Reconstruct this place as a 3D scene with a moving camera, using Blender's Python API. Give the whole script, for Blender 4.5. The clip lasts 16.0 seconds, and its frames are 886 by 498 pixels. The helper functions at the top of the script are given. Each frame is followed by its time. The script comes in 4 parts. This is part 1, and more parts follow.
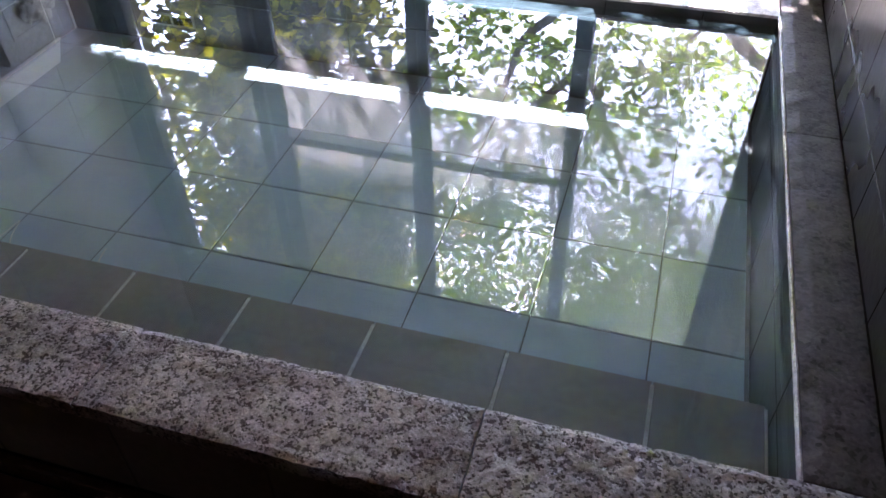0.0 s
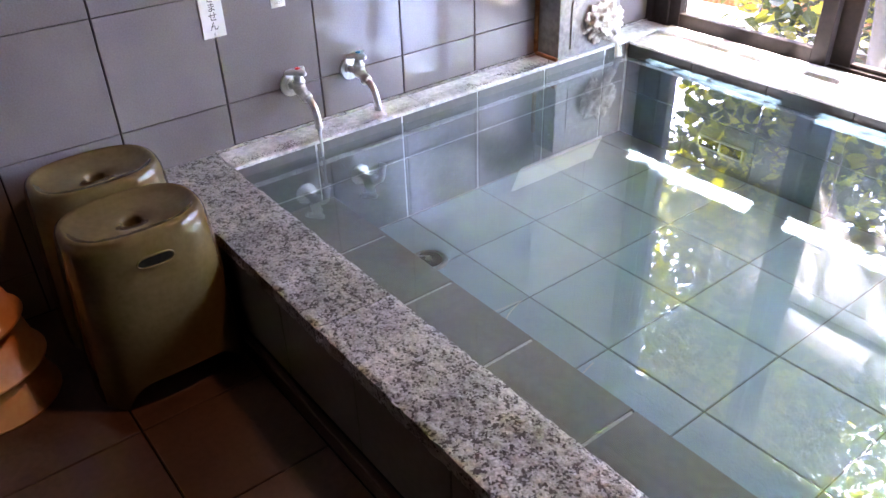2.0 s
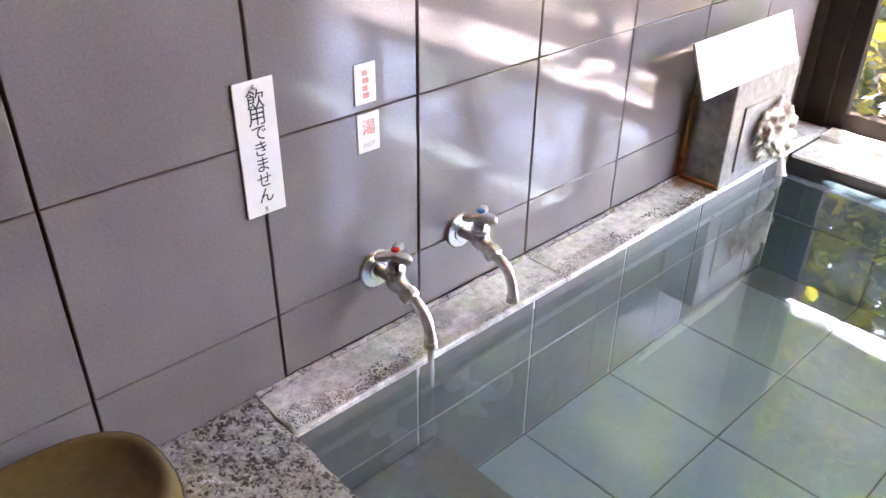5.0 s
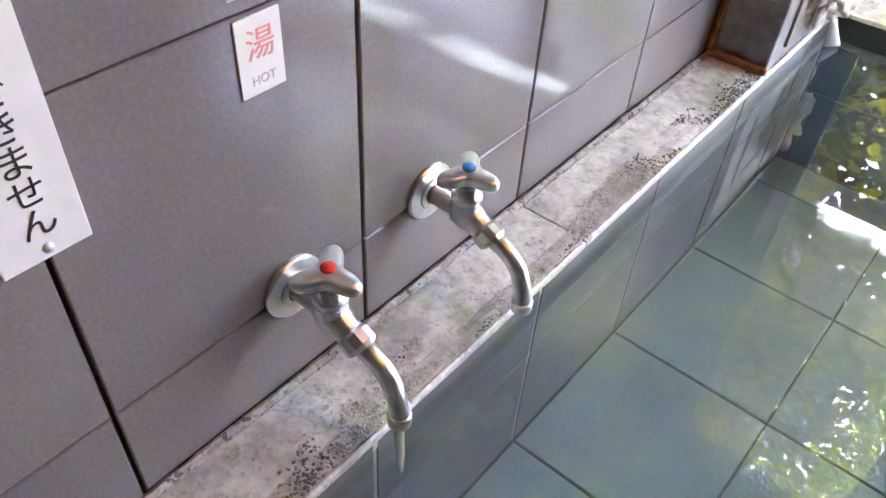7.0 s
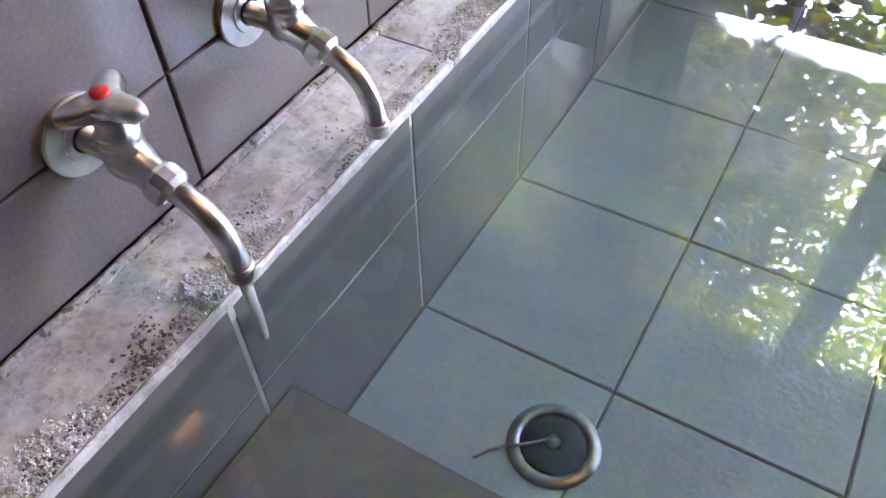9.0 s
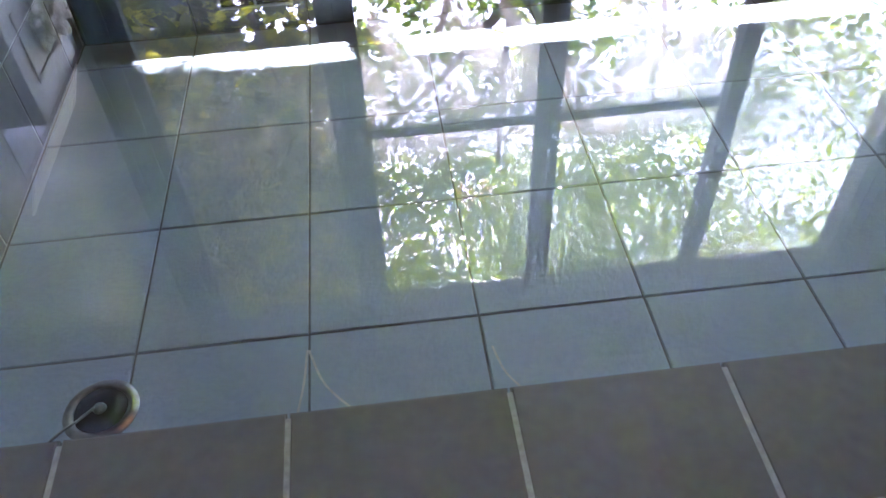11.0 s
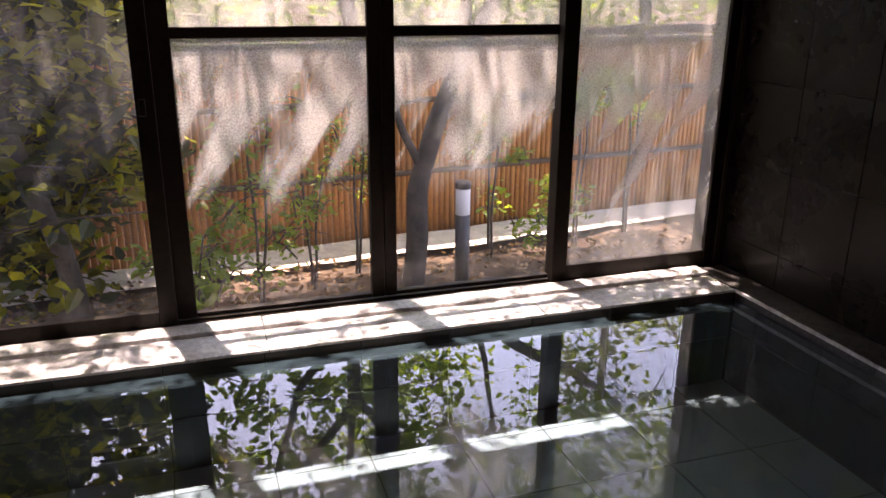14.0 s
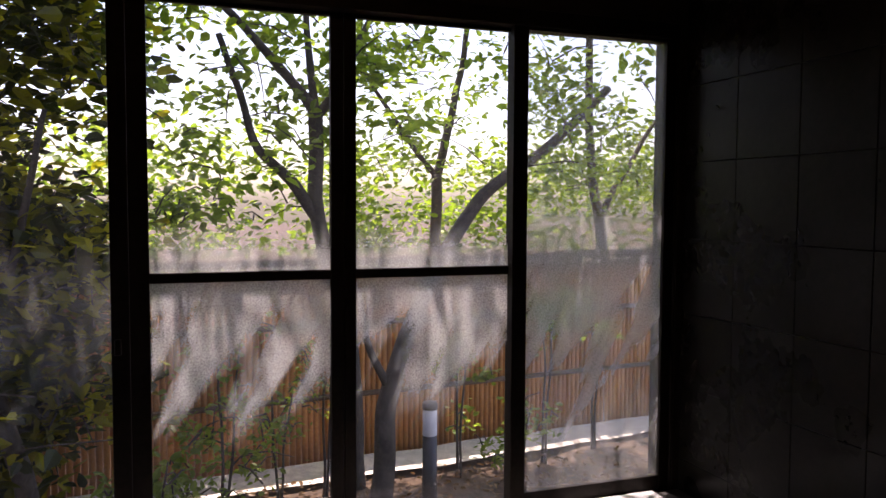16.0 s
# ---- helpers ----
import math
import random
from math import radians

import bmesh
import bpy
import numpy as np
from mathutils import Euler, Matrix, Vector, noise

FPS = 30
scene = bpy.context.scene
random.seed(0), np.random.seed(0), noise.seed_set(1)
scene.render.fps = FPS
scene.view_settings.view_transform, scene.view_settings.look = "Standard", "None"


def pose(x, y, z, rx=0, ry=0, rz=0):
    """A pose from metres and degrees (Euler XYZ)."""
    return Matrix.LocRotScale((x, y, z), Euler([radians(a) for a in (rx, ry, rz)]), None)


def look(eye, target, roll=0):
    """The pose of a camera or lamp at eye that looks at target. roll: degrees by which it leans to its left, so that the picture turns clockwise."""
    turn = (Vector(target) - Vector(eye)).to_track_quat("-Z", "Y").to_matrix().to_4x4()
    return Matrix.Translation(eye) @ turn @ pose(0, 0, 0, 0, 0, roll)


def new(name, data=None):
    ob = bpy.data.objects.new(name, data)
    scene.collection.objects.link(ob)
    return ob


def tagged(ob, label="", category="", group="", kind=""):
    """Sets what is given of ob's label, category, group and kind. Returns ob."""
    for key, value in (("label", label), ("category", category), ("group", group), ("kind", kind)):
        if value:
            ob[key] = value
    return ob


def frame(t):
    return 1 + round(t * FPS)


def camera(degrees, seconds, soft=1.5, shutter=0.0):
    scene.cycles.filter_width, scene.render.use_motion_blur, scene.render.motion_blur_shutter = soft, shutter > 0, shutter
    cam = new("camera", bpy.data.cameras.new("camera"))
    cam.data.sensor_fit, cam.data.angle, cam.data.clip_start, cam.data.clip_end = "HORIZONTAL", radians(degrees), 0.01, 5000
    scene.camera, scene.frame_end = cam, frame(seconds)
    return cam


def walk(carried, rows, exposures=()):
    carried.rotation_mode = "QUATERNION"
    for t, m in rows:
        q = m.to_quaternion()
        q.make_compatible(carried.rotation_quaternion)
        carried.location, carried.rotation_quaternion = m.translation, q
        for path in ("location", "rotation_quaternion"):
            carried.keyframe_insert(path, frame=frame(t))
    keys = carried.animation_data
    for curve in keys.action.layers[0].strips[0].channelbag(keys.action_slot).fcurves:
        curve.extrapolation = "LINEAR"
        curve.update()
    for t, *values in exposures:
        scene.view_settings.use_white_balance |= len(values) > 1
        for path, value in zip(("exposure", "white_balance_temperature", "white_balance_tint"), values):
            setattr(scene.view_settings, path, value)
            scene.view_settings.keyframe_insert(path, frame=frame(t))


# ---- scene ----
cam = camera(59.1, 16.0)
PATH = [
    (0, (2.392, -0.826, 1.363), (1.952, 0.587, 0.017), -1.1),
    (0.5, (2.268, -0.74, 1.371), (1.57, 0.513, -0.023), -1.5),
    (1, (2.156, -0.774, 1.388), (1.144, 0.304, 0.042), -3.9),
    (1.5, (2.087, -0.767, 1.383), (0.877, 0.201, 0.119), -5.0),
    (2, (2.005, -0.77, 1.262), (0.663, 0.238, 0.175), -1.9),
    (2.5, (1.793, -0.769, 1.263), (0.41, 0.222, 0.211), -1.1),
    (3, (1.609, -0.728, 1.264), (0.178, 0.227, 0.245), -1.1),
    (3.5, (1.396, -0.653, 1.287), (-0.022, 0.296, 0.244), -0.7),
    (4, (1.201, -0.64, 1.267), (-0.093, 0.466, 0.217), 1.1),
    (4.2, (1.144, -0.632, 1.221), (-0.136, 0.54, 0.228), 0.3),
    (6.3, (0.583, -0.225, 1.133), (-0.477, 0.928, -0.111), 3.1),
    (6.5, (0.535, -0.202, 1.091), (-0.468, 0.964, -0.188), 3.1),
    (7, (0.436, -0.128, 1.001), (-0.447, 1.02, -0.378), 3.9),
    (7.5, (0.407, -0.091, 0.928), (-0.434, 1.043, -0.489), 3.3),
    (8, (0.404, -0.077, 0.877), (-0.411, 1.04, -0.568), 2.6),
    (8.5, (0.432, -0.073, 0.849), (-0.356, 1.018, -0.631), 1.1),
    (9, (0.5, -0.062, 0.844), (-0.185, 1.052, -0.669), -1.9),
    (9.5, (0.571, -0.086, 0.861), (0.097, 1.109, -0.671), -2.3),
    (10, (0.638, -0.112, 0.886), (0.37, 1.151, -0.641), -1.4),
    (10.2, (0.683, -0.152, 0.899), (0.492, 1.156, -0.601), -2.4),
    (12.5, (1.083, -0.608, 1.187), (1.603, 0.888, -0.034), 2.5),
    (13, (0.899, -0.59, 1.217), (1.486, 1.021, 0.189), 1.3),
    (13.5, (0.863, -0.625, 1.299), (1.481, 1.09, 0.475), 1.1),
    (14, (0.842, -0.665, 1.343), (1.438, 1.136, 0.711), 0.4),
    (14.5, (0.842, -0.696, 1.383), (1.417, 1.161, 0.913), 0.1),
    (15, (0.813, -0.736, 1.41), (1.414, 1.148, 1.115), -0.1),
    (15.5, (0.827, -0.789, 1.414), (1.408, 1.119, 1.263), -0.2),
    (15.8, (0.826, -0.8, 1.442), (1.44, 1.1, 1.326), 0.0),
    (16, (0.861, -0.839, 1.459), (1.537, 1.04, 1.346), 0.3),
]
walk(cam, [(t, look(eye, target, roll)) for t, eye, target, roll in PATH],
     [(0.0, 4.75, 6300, 31), (1.0, 5.45, 6300, 31), (2.5, 6.2, 6500, 32), (4.2, 6.2, 7000, 32), (6.5, 5.93, 7000, 33), (8.0, 5.88, 6900, 34), (10.2, 5.62, 6300, 37), (12.5, 4.15, 6800, 33), (13.0, 3.65, 7300, 32), (13.5, 3.0, 7900, 36), (14.0, 2.65, 7700, 34), (14.5, 2.3, 7300, 33), (16.0, 1.7, 6900, 32)])

# ---- light ----
SUN_DIR = Vector((0.07, -0.25, -1.0)).normalized()
world = bpy.data.worlds.new("sky")
scene.world = world
world.use_nodes = True
wn = world.node_tree
sky = wn.nodes.new("ShaderNodeTexSky")
sky.sky_type = "NISHITA"
sky.sun_disc = False
sky.dust_density = 2.6
sky.sun_elevation = math.asin(-SUN_DIR.z)
sky.sun_rotation = math.atan2(-SUN_DIR.x, -SUN_DIR.y)
bg = wn.nodes["Background"]
bg.inputs["Strength"].default_value = 0.15
wn.links.new(sky.outputs[0], bg.inputs["Color"])
sun = new("sun", bpy.data.lights.new("sun", "SUN"))
sun.data.energy, sun.data.angle, sun.data.color = 3.6, radians(0.5), (1.0, 0.95, 0.86)
sun.matrix_world = look((0, 0, 8), Vector((0, 0, 8)) + SUN_DIR)

# ---- measures ----
RIM, WATER, BED, STEP = 0.30, 0.256, -0.08, 0.10
EAST, SOUTH, HEAD, GROUND = 2.84, -2.40, 2.12, -0.53
TILE = 0.30


# ---- materials ----
def mat(name, colours, rough=0.5, metal=0.0, scale=6.0, fine=60.0, bump=0.15, spread=0.0, island=False, coat=0.0, rough_var=0.05):
    """Two colours mixed at two scales of noise, with bump; spread varies each piece."""
    m = bpy.data.materials.new(name)
    m.use_nodes = True
    n, l = m.node_tree.nodes, m.node_tree.links
    p = n["Principled BSDF"]
    geo = n.new("ShaderNodeNewGeometry")
    big, small = n.new("ShaderNodeTexNoise"), n.new("ShaderNodeTexNoise")
    big.inputs["Scale"].default_value, small.inputs["Scale"].default_value = scale, fine
    big.inputs["Detail"].default_value = small.inputs["Detail"].default_value = 4
    for t in (big, small):
        l.new(geo.outputs["Position"], t.inputs["Vector"])
    add = n.new("ShaderNodeMath")
    add.operation = "MULTIPLY_ADD"
    add.inputs[1].default_value = 0.45
    l.new(small.outputs["Fac"], add.inputs[0])
    half = n.new("ShaderNodeMath")
    half.operation = "MULTIPLY"
    half.inputs[1].default_value = 0.55
    l.new(big.outputs["Fac"], half.inputs[0])
    l.new(half.outputs[0], add.inputs[2])
    ramp = n.new("ShaderNodeValToRGB")
    ramp.color_ramp.elements[0].position, ramp.color_ramp.elements[1].position = 0.36, 0.64
    ramp.color_ramp.elements[0].color = (*colours[0], 1)
    ramp.color_ramp.elements[1].color = (*colours[1], 1)
    l.new(add.outputs[0], ramp.inputs["Fac"])
    out = ramp.outputs["Color"]
    if spread:
        hue = n.new("ShaderNodeHueSaturation")
        rnd = n.new("ShaderNodeMapRange")
        rnd.inputs["To Min"].default_value, rnd.inputs["To Max"].default_value = 1 - spread, 1 + spread
        if island:
            l.new(geo.outputs["Random Per Island"], rnd.inputs["Value"])
        else:
            info = n.new("ShaderNodeObjectInfo")
            l.new(info.outputs["Random"], rnd.inputs["Value"])
        l.new(rnd.outputs["Result"], hue.inputs["Value"])
        l.new(out, hue.inputs["Color"])
        out = hue.outputs["Color"]
    l.new(out, p.inputs["Base Color"])
    rr = n.new("ShaderNodeMapRange")
    rr.inputs["To Min"].default_value, rr.inputs["To Max"].default_value = max(0.02, rough - rough_var), min(1, rough + rough_var)
    l.new(big.outputs["Fac"], rr.inputs["Value"])
    l.new(rr.outputs["Result"], p.inputs["Roughness"])
    p.inputs["Metallic"].default_value = metal
    p.inputs["Coat Weight"].default_value = coat
    p.inputs["Coat Roughness"].default_value = 0.08
    if bump:
        b = n.new("ShaderNodeBump")
        b.inputs["Strength"].default_value, b.inputs["Distance"].default_value = bump, 0.004
        l.new(small.outputs["Fac"], b.inputs["Height"])
        l.new(b.outputs["Normal"], p.inputs["Normal"])
    return m


def leaf_mat(name, dark, light, through_light, start=0.0):
    m = bpy.data.materials.new(name)
    m.use_nodes = True
    n, l = m.node_tree.nodes, m.node_tree.links
    p = n["Principled BSDF"]
    geo = n.new("ShaderNodeNewGeometry")
    ramp = n.new("ShaderNodeValToRGB")
    ramp.color_ramp.elements[0].color, ramp.color_ramp.elements[1].color = (*dark, 1), (*light, 1)
    ramp.color_ramp.elements[0].position = start
    l.new(geo.outputs["Random Per Island"], ramp.inputs["Fac"])
    l.new(ramp.outputs["Color"], p.inputs["Base Color"])
    p.inputs["Roughness"].default_value = 0.38
    tr = n.new("ShaderNodeBsdfTranslucent")
    mul = n.new("ShaderNodeMix")
    mul.data_type, mul.blend_type = "RGBA", "MULTIPLY"
    mul.inputs[0].default_value = 1
    l.new(ramp.outputs["Color"], mul.inputs[6])
    mul.inputs[7].default_value = (*through_light, 1)
    l.new(mul.outputs[2], tr.inputs["Color"])
    mix = n.new("ShaderNodeMixShader")
    mix.inputs[0].default_value = 0.6
    l.new(p.outputs[0], mix.inputs[1])
    l.new(tr.outputs[0], mix.inputs[2])
    l.new(mix.outputs[0], n["Material Output"].inputs["Surface"])
    return m


def pitted_mat(name, colours, rough, scale, fine, cells, pit, pit_at, bump):
    """Speckled stone with dark pits at the grain's size."""
    m = mat(name, colours, rough, 0, scale, fine, bump)
    n, l = m.node_tree.nodes, m.node_tree.links
    p = n["Principled BSDF"]
    src = p.inputs["Base Color"].links[0].from_socket
    geo = next(x for x in n if x.bl_idname == "ShaderNodeNewGeometry")
    v, v2 = n.new("ShaderNodeTexVoronoi"), n.new("ShaderNodeTexNoise")
    v.inputs["Scale"].default_value = cells
    v.inputs["Randomness"].default_value = 1.0
    v2.inputs["Scale"].default_value, v2.inputs["Detail"].default_value = cells * 0.22, 3
    for t in (v, v2):
        l.new(geo.outputs["Position"], t.inputs["Vector"])
    bw = n.new("ShaderNodeSeparateColor")
    l.new(v.outputs["Color"], bw.inputs[0])
    both = n.new("ShaderNodeMath")
    both.operation = "MULTIPLY_ADD"
    both.inputs[1].default_value = 0.5
    l.new(bw.outputs[0], both.inputs[0])
    l.new(v2.outputs["Fac"], both.inputs[2])
    cut = n.new("ShaderNodeValToRGB")
    e = cut.color_ramp.elements
    e[0].position, e[1].position = pit_at, pit_at + 0.42
    e[0].color, e[1].color = (pit, pit, pit, 1), (1.2, 1.2, 1.2, 1)
    mid = e.new(pit_at + 0.10)
    mid.color = (0.8, 0.8, 0.8, 1)
    l.new(both.outputs[0], cut.inputs["Fac"])
    mul = n.new("ShaderNodeMix")
    mul.data_type, mul.blend_type = "RGBA", "MULTIPLY"
    mul.inputs[0].default_value = 1
    l.new(src, mul.inputs[6])
    l.new(cut.outputs["Color"], mul.inputs[7])
    l.new(mul.outputs[2], p.inputs["Base Color"])
    b = next(x for x in n if x.bl_idname == "ShaderNodeBump")
    l.new(cut.outputs["Color"], b.inputs["Height"])
    return m


def gloss_by_angle(n, l, power, least):
    """Schlick's curve, the same from both sides of a thin sheet."""
    lw, pw, mr = n.new("ShaderNodeLayerWeight"), n.new("ShaderNodeMath"), n.new("ShaderNodeMapRange")
    lw.inputs["Blend"].default_value = 0.5
    pw.operation = "POWER"
    pw.inputs[1].default_value = power
    l.new(lw.outputs["Facing"], pw.inputs[0])
    mr.inputs["To Min"].default_value = least
    l.new(pw.outputs[0], mr.inputs["Value"])
    return mr.outputs["Result"]


def water_mat():
    """Still, faintly cloudy bath water: clear with a blue-green tint, and a mirror by Fresnel."""
    m = bpy.data.materials.new("bath_water")
    m.use_nodes = True
    n, l = m.node_tree.nodes, m.node_tree.links
    n.remove(n["Principled BSDF"])
    clear, gloss, milk = n.new("ShaderNodeBsdfTransparent"), n.new("ShaderNodeBsdfGlossy"), n.new("ShaderNodeBsdfDiffuse")
    clear.inputs["Color"].default_value = (0.90, 0.97, 0.98, 1)
    milk.inputs["Color"].default_value = (0.34, 0.60, 0.76, 1)
    gloss.inputs["Roughness"].default_value = 0.0
    fres = gloss_by_angle(n, l, 2.6, 0.05)
    body, top = n.new("ShaderNodeMixShader"), n.new("ShaderNodeMixShader")
    body.inputs[0].default_value = 0.055
    l.new(clear.outputs[0], body.inputs[1])
    l.new(milk.outputs[0], body.inputs[2])
    l.new(fres, top.inputs[0])
    l.new(body.outputs[0], top.inputs[1])
    l.new(gloss.outputs[0], top.inputs[2])
    l.new(top.outputs[0], n["Material Output"].inputs["Surface"])
    return m


def glass_mat(name, film, low, high, base=0.015):
    """Window pane with a dirty film; sunlit patches on it are painted as slanting streaks between two heights."""
    m = bpy.data.materials.new(name)
    m.use_nodes = True
    n, l = m.node_tree.nodes, m.node_tree.links
    n.remove(n["Principled BSDF"])
    clear, gloss = n.new("ShaderNodeBsdfTransparent"), n.new("ShaderNodeBsdfGlossy")
    gloss.inputs["Roughness"].default_value = 0.02
    fres = gloss_by_angle(n, l, 5.0, 0.02)
    scum, scum_t = n.new("ShaderNodeBsdfDiffuse"), n.new("ShaderNodeBsdfTranslucent")
    scum.inputs["Color"].default_value = scum_t.inputs["Color"].default_value = (0.85, 0.85, 0.85, 1)
    both = n.new("ShaderNodeMixShader")
    l.new(scum.outputs[0], both.inputs[1])
    l.new(scum_t.outputs[0], both.inputs[2])
    geo, mp = n.new("ShaderNodeNewGeometry"), n.new("ShaderNodeMapping")
    turned = n.new("ShaderNodeMapping")
    turned.inputs["Rotation"].default_value = (0, radians(-30), 0)
    mp.inputs["Scale"].default_value = (9, 1, 1.7)
    l.new(geo.outputs["Position"], turned.inputs["Vector"])
    l.new(turned.outputs[0], mp.inputs["Vector"])
    streak, speck = n.new("ShaderNodeTexNoise"), n.new("ShaderNodeTexNoise")
    streak.inputs["Scale"].default_value, streak.inputs["Detail"].default_value = 1.0, 3.5
    speck.inputs["Scale"].default_value, speck.inputs["Detail"].default_value = 160, 2
    l.new(mp.outputs[0], streak.inputs["Vector"])
    l.new(geo.outputs["Position"], speck.inputs["Vector"])
    ramp = n.new("ShaderNodeValToRGB")
    ramp.color_ramp.elements[0].position, ramp.color_ramp.elements[1].position = 0.47, 0.63
    sep = n.new("ShaderNodeSeparateXYZ")
    l.new(geo.outputs["Position"], sep.inputs[0])

    def band(a, b, to0, to1):
        r = n.new("ShaderNodeMapRange")
        r.inputs["From Min"].default_value, r.inputs["From Max"].default_value = a, b
        r.inputs["To Min"].default_value, r.inputs["To Max"].default_value = to0, to1
        r.interpolation_type = "SMOOTHSTEP"
        l.new(sep.outputs["Z"], r.inputs["Value"])
        return r.outputs["Result"]

    def times(a, b, op="MULTIPLY"):
        x = n.new("ShaderNodeMath")
        x.operation = op
        for i, v in enumerate((a, b)):
            if isinstance(v, (int, float)):
                x.inputs[i].default_value = v
            else:
                l.new(v, x.inputs[i])
        return x.outputs[0]
    l.new(times(streak.outputs["Fac"], band(low, high, -0.10, 0.24), "ADD"), ramp.inputs["Fac"])
    env = times(band(low, low + 0.25, 0, 1), band(high - 0.02, high + 0.16, 1, 0))
    body = times(times(ramp.outputs["Color"], env), film)
    body = times(body, times(speck.outputs["Fac"], 1.6))
    full = times(times(band(high - 0.28, high, 0, 1), band(high, high + 0.16, 1, 0)), film * 0.7)
    fac = times(times(body, full, "MAXIMUM"), base, "ADD")
    m1, m2 = n.new("ShaderNodeMixShader"), n.new("ShaderNodeMixShader")
    l.new(fac, m1.inputs[0])
    l.new(clear.outputs[0], m1.inputs[1])
    l.new(both.outputs[0], m1.inputs[2])
    l.new(fres, m2.inputs[0])
    l.new(m1.outputs[0], m2.inputs[1])
    l.new(gloss.outputs[0], m2.inputs[2])
    l.new(m2.outputs[0], n["Material Output"].inputs["Surface"])
    return m


